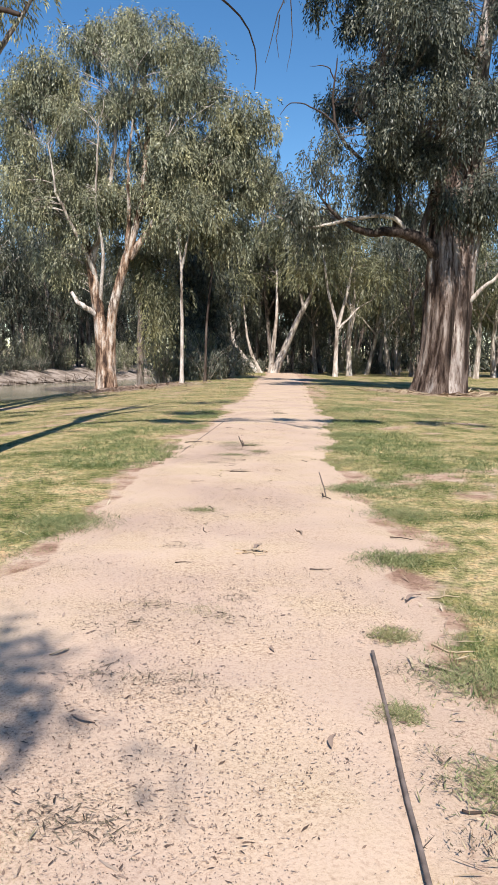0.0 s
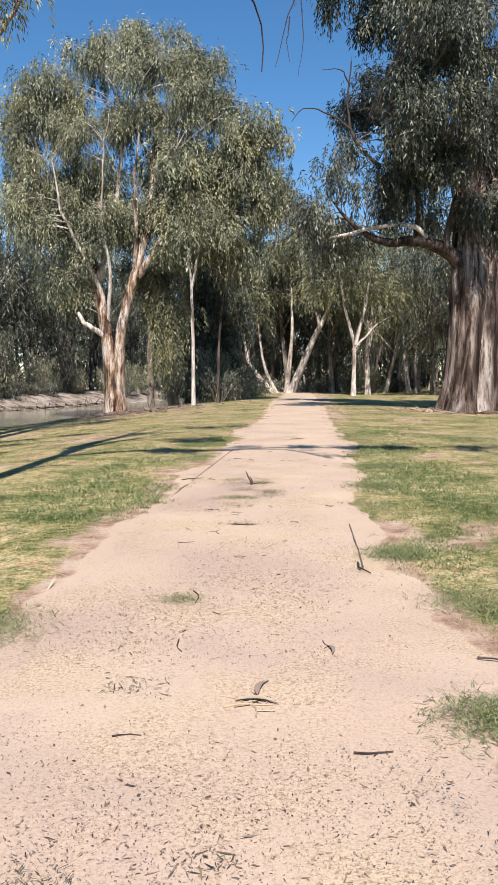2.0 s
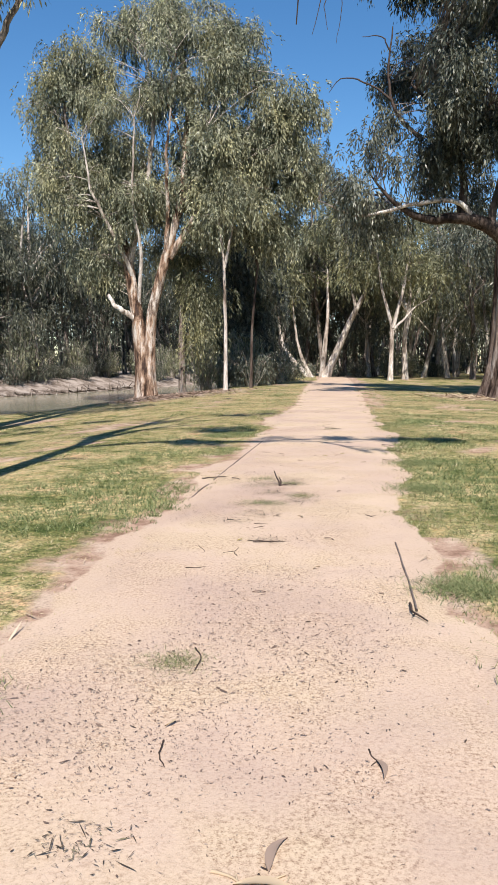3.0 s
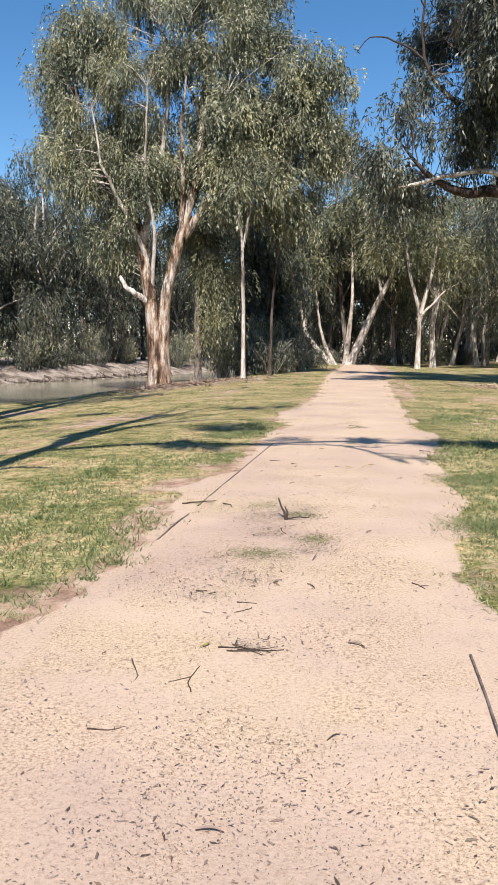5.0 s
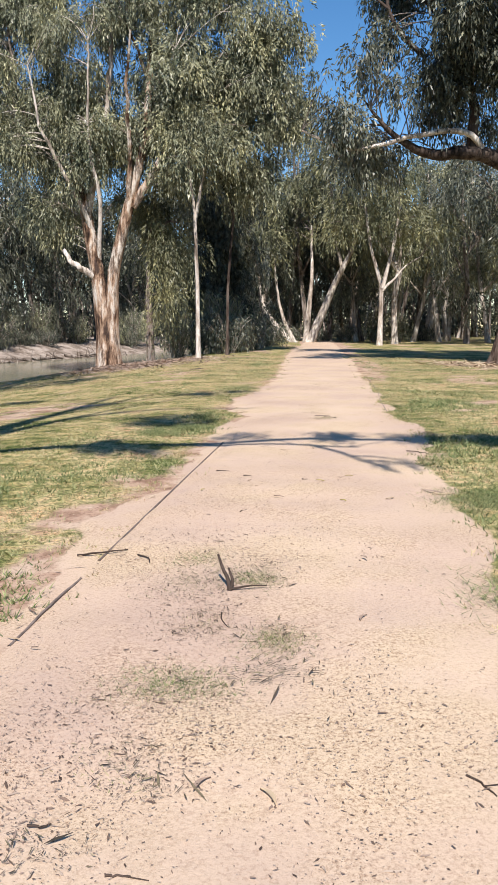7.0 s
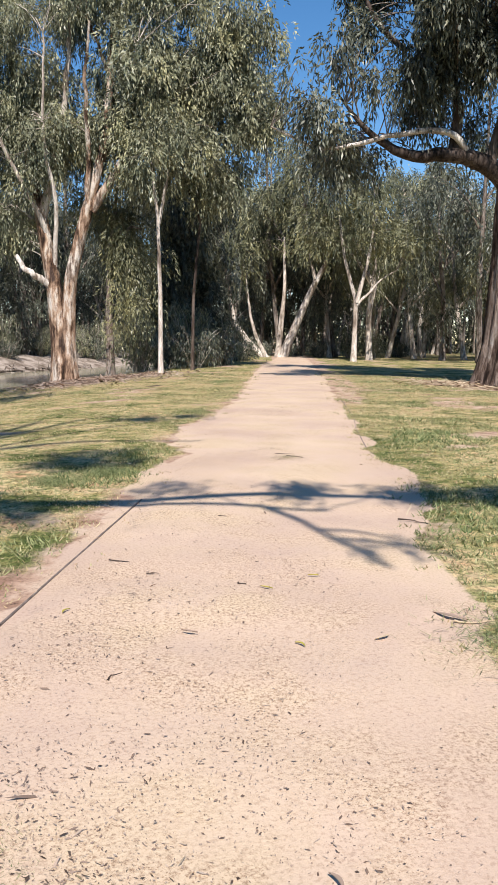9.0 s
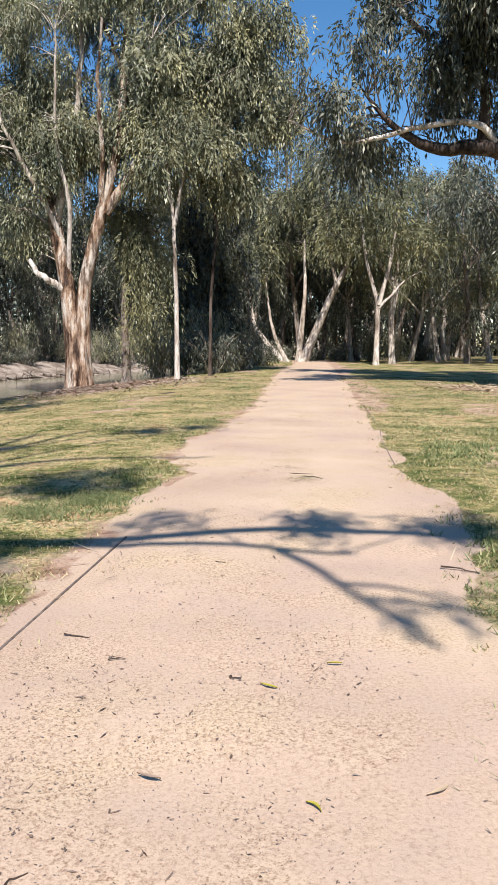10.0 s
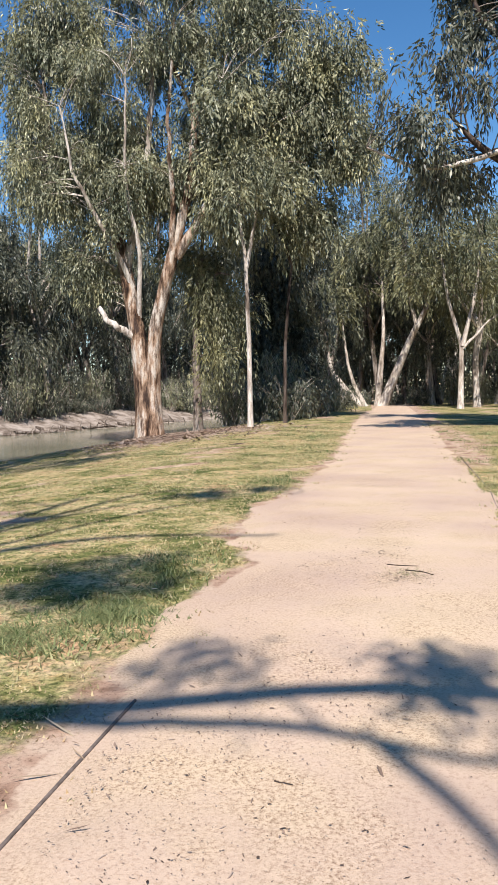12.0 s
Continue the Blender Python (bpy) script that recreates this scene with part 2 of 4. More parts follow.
class Soup:
    """Collects quads of tubes and ribbons into one mesh."""

    def __init__(self):
        self.v, self.f, self.n = [], [], 0

    def add(self, v, f):
        self.v.append(np.asarray(v, dtype=float))
        self.f.append(np.asarray(f, dtype=int) + self.n)
        self.n += len(v)

    def tube(self, pts, radii, sides=8, rough=0.0, seed=0, flute=0):
        pts = np.asarray(pts, dtype=float)
        r = np.random.RandomState(seed)
        k = len(pts)
        tan = np.gradient(pts, axis=0)
        tan /= np.linalg.norm(tan, axis=1)[:, None] + 1e-9
        ref = np.array((0.31, 0.95, 0.05)) if abs(tan[:, 1]).max() < 0.9 else np.array((0.95, 0.1, 0.3))
        u = np.cross(tan, ref)
        u /= np.linalg.norm(u, axis=1)[:, None] + 1e-9
        w = np.cross(tan, u)
        a = np.linspace(0, math.tau, sides, endpoint=False)
        shape = 1 + rough * np.sin(a * 3 + r.uniform(0, 6)) + rough * 0.7 * np.sin(a * 5 + r.uniform(0, 6))
        rad = np.asarray(radii, dtype=float)[:, None] * shape[None, :]
        if rough and k > 30:
            hgt = np.concatenate(([0], np.cumsum(np.linalg.norm(np.diff(pts, axis=0), axis=1))))[:, None]
            aa = a[None, :] + 0 * hgt
            rad *= 1 + rough * (0.8 * wave(np.cos(aa) * 2.2 + hgt * 0.12, np.sin(aa) * 2.2 + hgt * 0.1, 3.2, seed + 1) + 0.5 * wave(np.cos(aa) * 3 + hgt * 0.2, np.sin(aa) * 3, 7.0, seed + 2))
        elif rough:
            rad *= 1 + rough * r.uniform(-1, 1, rad.shape) * 0.5
        v = pts[:, None] + u[:, None] * (np.cos(a)[None, :] * rad)[..., None] + w[:, None] * (np.sin(a)[None, :] * rad)[..., None]
        i, j = np.meshgrid(np.arange(k - 1), np.arange(sides), indexing="ij")
        jj = (j + 1) % sides
        f = np.stack((i * sides + j, i * sides + jj, (i + 1) * sides + jj, (i + 1) * sides + j), -1).reshape(-1, 4)
        self.add(v.reshape(-1, 3), f)

    def mesh(self, name, mat, smooth=True):
        return mesh_from(name, np.concatenate(self.v), np.concatenate(self.f), mat, smooth)


def curve_points(pts, n, wobble=0.0, seed=0):
    """A smooth line of n points through the given ones."""
    pts = np.asarray(pts, dtype=float)
    d = np.concatenate(([0], np.cumsum(np.linalg.norm(np.diff(pts, axis=0), axis=1))))
    s = np.linspace(0, d[-1], n)
    out = np.stack([np.interp(s, d, pts[:, i]) for i in range(3)], 1)
    for _ in range(max(1, n // 10)):
        out[1:-1] = (out[:-2] + 2 * out[1:-1] + out[2:]) / 4
    if wobble:
        r = np.random.RandomState(seed)
        out[1:-1] += np.cumsum(r.normal(0, wobble, (n - 2, 3)), 0) * np.sin(np.linspace(0, math.pi, n - 2))[:, None]
    return out


def leaf_quads(centres, r, strands=8, per=12, sway=0.45, length=0.3, width=0.06, droop=0.75, hang=0.9):
    """Hanging strands of narrow leaves round each centre; every leaf is a kite. Gives the leaves' tone as well."""
    centres = np.asarray(centres, dtype=float)
    c = np.repeat(centres, strands, axis=0)
    n = len(c)
    start = c + r.normal(0, 1, (n, 3)) * np.array((sway, sway, sway * 0.7))
    out = start - c
    reach = hang * r.uniform(0.45, 1.35, n)
    tone = np.repeat(r.uniform(0, 0.3, len(centres)), strands) + r.uniform(0, 0.25, n)
    face = np.repeat(r.normal(0, 1, (len(centres), 3)), strands, axis=0) + r.normal(0, 0.6, (n, 3))
    t = np.tile(np.linspace(0, 1, per), n) + r.normal(0, 0.04, n * per)
    start, out, reach, tone, face = (np.repeat(a, per, axis=0) for a in (start, out, reach, tone, face))
    base = start + out * (0.55 * t * (1.6 - t))[:, None]
    base[:, 2] -= reach * np.clip(t, 0, 2) ** 1.5
    base += r.normal(0, 0.06, base.shape)
    m = len(base)
    d = r.normal(0, 1, (m, 3))
    d /= np.linalg.norm(d, axis=1)[:, None]
    d = d * (1 - droop) + np.array((0, 0, -1.0)) * droop * t[:, None].clip(0.35, 1) + out * 0.4
    d /= np.linalg.norm(d, axis=1)[:, None]
    side = np.cross(d, face + r.normal(0, 0.7, (m, 3)))
    side /= np.linalg.norm(side, axis=1)[:, None] + 1e-9
    ln = (length * r.uniform(0.6, 1.4, m))[:, None]
    wd = (width * r.uniform(0.6, 1.4, m))[:, None]
    mid = base + d * ln * 0.4
    v = np.stack((base, mid + side * wd / 2, base + d * ln, mid - side * wd / 2), 1).reshape(-1, 3)
    return v, np.arange(m * 4).reshape(-1, 4), {"tone": np.repeat(tone, 4)}


# ---- the lie of the land ----
def near_bank(y):
    return np.interp(y, (-80, 20, 30, 36, 40, 46, 53, 60, 75, 90, 120, 220), (-100, -26, -18.5, -15.2, -14.0, -13.2, -12.5, -8.2, -6.2, -5.2, -3.5, 0))


def far_bank(y):
    return np.interp(y, (-80, 30, 50, 66, 80, 95, 120, 220), (-185, -49, -34, -24.5, -19.5, -15, -11, -8))


def height(x, y):
    x, y = np.asarray(x, dtype=float), np.asarray(y, dtype=float)
    d = (x - near_bank(y)) * 0.75
    e = (far_bank(y) - x) * 0.8
    land = -0.6 * smooth01((-x - 2.0) / 10) - 0.8 * (1 - smooth01(d / 2.0)) - 0.2 * smooth01((x - 3) / 8)
    land = land + 0.025 * wave(x, y, 0.6, 3) * smooth01((np.abs(x - 0.6) - 1.2) / 2)
    bed = np.where(d < 0, np.maximum(-1.4 + d * 0.4, -2.2), land)
    rise = np.where(e > 0, -1.4 + 1.6 * smooth01(e / 6) + 0.12 * wave(x, y, 0.9, 5) * smooth01(e / 3), -9)
    return np.maximum(bed, rise)


LEFT_EDGE = ((-40, -1.9), (3, -1.6), (5.0, -1.66), (6.1, -1.38), (7.15, -1.46), (8.2, -1.39), (10.6, -1.3), (12, -1.12), (13.7, -1.2), (14.7, -1.12), (15.9, -0.9), (17.3, -0.75), (19.8, -0.74), (21.4, -0.56), (22.4, -0.8), (25, -0.85), (27, -0.5), (31, -0.18), (41, -0.1), (50, 0.0), (60, 0.3), (75, 1.0), (92, 1.8))
RIGHT_EDGE = ((-40, 0.8), (1.8, 0.72), (2.6, 0.93), (3.2, 0.86), (3.5, 0.8), (3.9, 1.07), (4.4, 1.0), (4.8, 0.87), (5.35, 0.98), (5.65, 1.42), (6.4, 1.32), (6.65, 1.06), (7.3, 1.12), (8, 0.98), (9.2, 1.03), (11.5, 1.1), (13.1, 1.31), (13.8, 1.52), (15, 1.42), (16.2, 1.55), (17.7, 1.67), (19.8, 2.0), (22, 1.72), (25, 1.95), (27, 1.98), (29.5, 2.1), (40.5, 2.64), (50, 2.95), (60, 3.35), (75, 3.9), (92, 4.4))


def path_sides(y):
    y = np.asarray(y, dtype=float)
    left = np.interp(y, *zip(*LEFT_EDGE)) + 0.035 * wave(y * 0, y, 2.6, 21) + 0.03 * wave(y * 0, y, 9, 22)
    right = np.interp(y, *zip(*RIGHT_EDGE)) + 0.03 * wave(y * 0, y, 2.2, 23) + 0.035 * wave(y * 0, y, 9, 24)
    return left, right


def path_distance(x, y):
    """Metres outside the path's edge; negative on it."""
    left, right = path_sides(y)
    return np.maximum(left - x, x - right)


def grid_mesh(name, xs, ys, fz, mat, attributes=None):
    gx, gy = np.meshgrid(xs, ys, indexing="ij")
    z = fz(gx, gy)
    nx, ny = gx.shape
    i, j = np.meshgrid(np.arange(nx - 1), np.arange(ny - 1), indexing="ij")
    f = np.stack((i * ny + j, (i + 1) * ny + j, (i + 1) * ny + j + 1, i * ny + j + 1), -1).reshape(-1, 4)
    at = {k: fn(gx, gy).ravel() for k, fn in (attributes or {}).items()}
    return mesh_from(name, np.stack((gx, gy, z), -1).reshape(-1, 3), f, mat, True, at)


def bare_mask(x, y):
    d = path_distance(x, y)
    near = (1 - smooth01((d - 0.02) / (0.55 + 0.28 * wave(x, y, 0.9, 31) + 0.2 * wave(x, y, 4.5, 36)).clip(0.12, 2))) * np.where((x > 0.8) & (y > 10), 0.35, 1.0)
    patches = smooth01(0.6 * wave(x, y, 1.1, 33) + 0.4 * wave(x, y, 3.1, 34) - 0.1)
    under_left = smooth01(1.3 - np.hypot((x + 9.5) / 6.0, (y - 49.5) / 5.0))
    under_right = smooth01(1.5 - np.hypot((x - 9.8) / 3.0, (y - 40.6) / 3.0))
    shoulder = smooth01(1.6 - np.hypot((x + 1.4) / 0.25, (y - 12.8) / 1.0)) * 0.8
    verge = smooth01(1.4 - d / (1.1 + 0.3 * wave(x, y, 0.9, 37))) * smooth01((y - 26) / 8) * np.where(x > 1, 0.8, 0.0)
    return np.clip(np.maximum.reduce((near * 0.75, patches * 0.75, under_left, under_right, shoulder, verge)) + 0.15 * wave(x, y, 5, 35), 0, 1)


def sand_mask(x, y):
    """Where loose granite has spread from the path over the verge."""
    d = path_distance(x, y)
    spread = 0.10 + 0.09 * wave(x, y, 2.1, 38) + 0.07 * wave(x, y, 6.5, 39)
    edge = 1 - smooth01((d - spread) / 0.22 + 0.5)
    start = 0.75 * smooth01(1.25 - np.hypot((x - 0.95) / 0.35, (y - 2.2) / 1.4)) * smooth01(0.5 + 0.6 * wave(x, y, 5, 40))
    return np.clip(np.maximum(edge, start), 0, 1)


def mud_mask(x, y):
    d = (x - near_bank(y)) * 0.75
    return 1 - smooth01((d - 0.6) / 1.6)


xs = np.unique(np.concatenate((np.linspace(-1500, -60, 14), np.linspace(-60, -8, 70), np.linspace(-8, -2.6, 40), np.linspace(-2.6, 3.2, 76), np.linspace(3.2, 8, 36), np.linspace(8, 60, 50), np.linspace(60, 1500, 14))).round(3))
ys = np.unique(np.concatenate((np.linspace(-300, -6, 10), np.linspace(-6, 0, 30), np.linspace(0, 26, 280), np.linspace(26, 34, 50), np.linspace(34, 130, 130), np.linspace(130, 2500, 20))).round(3))
ground = tagged(new("ground", grid_mesh("ground", xs, ys, height, MAT_GROUND, {"bare": bare_mask, "sand": sand_mask, "mud": mud_mask})), "dry patchy lawn and bare soil beside a river", "ground", kind="structure")

py = np.concatenate((np.arange(-4, 30, 0.06), np.arange(30, 92, 0.4)))
pl, pr = path_sides(py)
pu = np.concatenate((np.linspace(0, 0.1, 6)[:-1], np.linspace(0.1, 0.9, 22), np.linspace(0.9, 1, 6)[1:]))
pv = np.stack([np.stack((pl + (pr - pl) * u, py, 0 * py), 1) for u in pu], 0)
crown_z = 0.012 * np.sin(math.pi * pu)[:, None] + 0.006 * wave(pv[..., 0], pv[..., 1], 5, 41)
rim = np.minimum(pv[..., 0] - pl, pr - pv[..., 0])
pv[..., 2] = height(pv[..., 0], pv[..., 1]) + 0.012 + crown_z - 0.024 * (1 - smooth01((rim + 0.03 * wave(pv[..., 0], pv[..., 1], 7, 42)) / 0.3))
pi, pj = np.meshgrid(np.arange(len(pu) - 1), np.arange(len(py) - 1), indexing="ij")
pf = np.stack((pi * len(py) + pj, (pi + 1) * len(py) + pj, (pi + 1) * len(py) + pj + 1, pi * len(py) + pj + 1), -1).reshape(-1, 4)
tagged(new("path", mesh_from("path", pv.reshape(-1, 3), pf, MAT_PATH, True)), "pale pinkish decomposed granite walking path", "path", kind="structure")

wy = np.linspace(-60, 215, 90)
wv = np.concatenate((np.stack((far_bank(wy) - 4, wy, 0 * wy - 1.2), 1), np.stack((near_bank(wy) + 1.5, wy, 0 * wy - 1.2), 1)))
wf = np.stack((np.arange(89), np.arange(89) + 90, np.arange(89) + 91, np.arange(89) + 1), 1)
tagged(new("water", mesh_from("water", wv, wf, MAT_WATER, True)), "still murky olive-brown river water", "river", kind="structure")


# ---- trees ----
def gum_tree(label, base, trunks, limbs, crowns, bark, leaf, seed, strands=9, per=15, sway=0.45, hang=0.95, length=0.28, width=0.055, trunk_sides=24, rough=0.05, group="", limb_bark=None, rings=40, dense=1.0, clump=1.0, fine_twigs=False, dead=(), wobble=0.03, twig_bark=None, stem_bark=None):
    """trunks, limbs: lists of (points, radius at start, radius at end); crowns: (centre, radii, clumps). All relative to the base."""
    r = np.random.RandomState(seed)
    tree = tagged(new("gum_tree"), label, "tree", group)
    tree.location = base
    nodes = []
    for k, (pts, r0, r1) in enumerate(trunks):
        n = rings
        line = curve_points(pts, n, 0.01, seed + k)
        t = np.linspace(0, 1, n)
        rad = r0 + (r1 - r0) * t
        if k == 0 or pts[0][2] <= 0.0:
            rad = rad + r0 * 0.4 * np.exp(-t * 22)
        s = Soup()
        s.tube(line, rad, trunk_sides, rough, seed + 5 * k)
        part("trunk", s.mesh("trunk", stem_bark if stem_bark and k else bark), tree)
        nodes += [(p, q) for p, q in zip(line[n // 3:], rad[n // 3:])]
    for k, (pts, r0, r1) in enumerate(limbs):
        n = 22 if rings > 20 else 10
        line = curve_points(pts, n, wobble, seed + 50 + k)
        rad = np.linspace(r0, r1, n)
        s = Soup()
        s.tube(line, rad, 10 if rings > 20 else 6, rough, seed + 7 * k)
        part("limb", s.mesh("limb", limb_bark[k % len(limb_bark)] if limb_bark else bark), tree)
        nodes += [(p, q) for p, q in zip(line[3:], rad[3:])] if r1 < 0.1 else []
    for k, (pts, r0, r1) in enumerate(dead):
        s = Soup()
        s.tube(curve_points(pts, 14, 0.03, seed + 80 + k), np.linspace(r0, r1, 14), 7, 0.06, seed + k)
        part("dead_branch", s.mesh("dead_branch", MAT_DEAD), tree, "bare dark dead branch")
    centres = []
    for c, rr, count in crowns:
        count = int(count * dense)
        groups = max(1, count // 6)
        d = r.normal(0, 1, (groups, 3))
        d /= np.linalg.norm(d, axis=1)[:, None]
        heart = np.asarray(c) + d * np.asarray(rr) * (r.uniform(0.2, 1, groups) ** 0.6)[:, None]
        heart = np.repeat(heart, -(-count // groups), axis=0)
        centres.append(heart + r.normal(0, 1, heart.shape) * np.array((0.5, 0.5, 0.4)) * clump)
    centres = np.concatenate(centres)
    npos, nrad = np.array([p for p, q in nodes]), np.array([q for p, q in nodes])
    s = Soup()
    tips = list(centres)
    seats = centres if fine_twigs else centres[::6]
    for k, c in enumerate(seats):
        cost = np.linalg.norm(npos - c, axis=1) + 1.5 * np.maximum(0, npos[:, 2] - c[2]) + r.uniform(0, 1.6, len(npos))
        i = int(np.argmin(cost))
        a = npos[i]
        mid = (a + c) / 2 + np.array((0, 0, 0.12 * np.linalg.norm(c - a))) + r.normal(0, 0.12, 3)
        dist = np.linalg.norm(c - a)
        line = curve_points((a, mid, c), 6)
        w = min(nrad[i] * 0.6, 0.010 + 0.007 * dist)
        s.tube(line, np.linspace(w, 0.012, 6), 4 if dist > 1.5 else 3)
    tagged(part("branchwork", s.mesh("branchwork", twig_bark or MAT_BARK_GREY), tree), kind="stuff")
    v, f, tone = leaf_quads(tips, r, strands, per, sway, length, width, hang=hang)
    tagged(part("crown", mesh_from("crown", v, f, leaf, False, tone), tree), kind="stuff")
    return tree


def at(x, y):
    return (x, y, float(height(x, y)) - 0.08)


# the large two-stemmed gum on the river bank
gum_tree("large two-stemmed river gum with peeling cream bark", at(-10.3, 52),
         [([(-0.1, 0, -0.3), (-0.12, 0, 2.0), (-0.35, 0, 5.2), (-0.9, 0.2, 8.5), (-1.6, 0.3, 12), (-2.4, 0.4, 17)], 0.5, 0.12),
          ([(0.3, -0.1, -0.1), (0.28, -0.1, 2.4), (0.5, -0.1, 5.2), (1.5, -0.2, 8.6), (2.6, -0.2, 12.5), (3.0, 0, 18), (2.6, 0.2, 22)], 0.42, 0.08)],
         [([(-0.35, 0, 4.9), (-1.2, -0.4, 5.5), (-2.1, -0.8, 6.5)], 0.2, 0.11),
          ([(1.7, -0.2, 8.8), (3.6, -0.3, 11.5), (5.0, 0.2, 13.2), (5.6, 0, 15)], 0.26, 0.07),
          ([(-0.9, 0.2, 8.5), (0.2, -0.6, 12), (0.9, -1.0, 17), (0.6, -0.8, 21)], 0.22, 0.06),
          ([(-1.2, 0.2, 10), (-3.8, -0.4, 13.5), (-4.6, -0.5, 17.5), (-4.6, -0.6, 20)], 0.2, 0.03),
          ([(2.9, 0, 16), (4.8, 0.4, 19), (6.4, 0.5, 21.5)], 0.14, 0.04),
          ([(1.5, -0.2, 8.6), (1.9, -1.2, 11.5), (2.0, -2.2, 14.5), (2.4, -2.8, 17)], 0.16, 0.05),
          ([(-0.6, 0.1, 7.5), (-1.6, -1.2, 10.5), (-2.6, -2.2, 13), (-3.0, -2.6, 15.5)], 0.14, 0.04),
          ([(2.4, -0.2, 11.5), (3.6, -1.6, 14), (4.6, -2.4, 16.2)], 0.13, 0.04),
          ([(-0.3, 0, 6.0), (0.1, -1.0, 9.5), (0.3, -2.2, 13), (0.2, -2.8, 16.5)], 0.13, 0.04),
          ([(2.8, 0, 15), (2.4, -1.6, 18), (2.6, -2.0, 20.5)], 0.1, 0.03),
          ([(-0.8, 0.2, 8.0), (-2.2, 0.4, 9.0), (-3.8, 0.5, 9.4)], 0.1, 0.03),
          ],
         [((-4.0, 0, 17), (2.6, 3.0, 4.5), 90), ((0.2, 0, 20.5), (3.8, 3.4, 3.4), 110), ((4.5, 0.3, 20), (3.4, 3.0, 3.2), 90), ((6.8, 0.3, 17), (2.6, 2.6, 3.4), 60),
          ((-4.6, 0, 12.0), (2.2, 2.4, 2.2), 34), ((0.5, 2.0, 14.5), (5.0, 2.6, 2.8), 90), ((-3.4, 0.5, 8.8), (1.9, 1.5, 1.8), 36), ((0.0, -1.2, 13.8), (2.6, 1.2, 2.4), 44), ((-3.2, -1.0, 12.5), (2.0, 1.4, 2.0), 32), ((3.6, -1.0, 12.0), (1.6, 1.2, 2.0), 32), ((-2.0, -1.4, 17.5), (2.2, 1.2, 2.0), 36), ((5.6, 0.5, 12.5), (2.6, 2.4, 2.6), 50), ((-1.2, -0.6, 10.4), (1.2, 1.2, 1.5), 14), ((-4.4, -0.6, 20), (2.0, 2.2, 2.6), 40), ((1.6, 0, 23.2), (3.0, 2.4, 1.6), 50), ((6.0, 0.2, 21.5), (1.8, 2.0, 2.0), 36), ((1.5, 1.0, 12.8), (3.0, 2.0, 2.0), 46), ((3.6, 0.4, 16.2), (3.0, 2.4, 2.6), 60), ((-2.4, 0.6, 14.4), (2.6, 2.2, 2.8), 54), ((-5.2, 0, 14.5), (1.8, 2.0, 2.4), 36)],
         MAT_BARK_LEFT, MAT_LEAF, 11, rough=0.07, rings=70, dense=1.35, strands=12, per=14, sway=0.3, hang=1.05, length=0.22, width=0.056, limb_bark=(MAT_BARK_WHITE, MAT_BARK_LEFT, MAT_BARK_WHITE, MAT_BARK_GREY), clump=0.75, fine_twigs=True, twig_bark=MAT_BARK_WHITE, wobble=0.055)

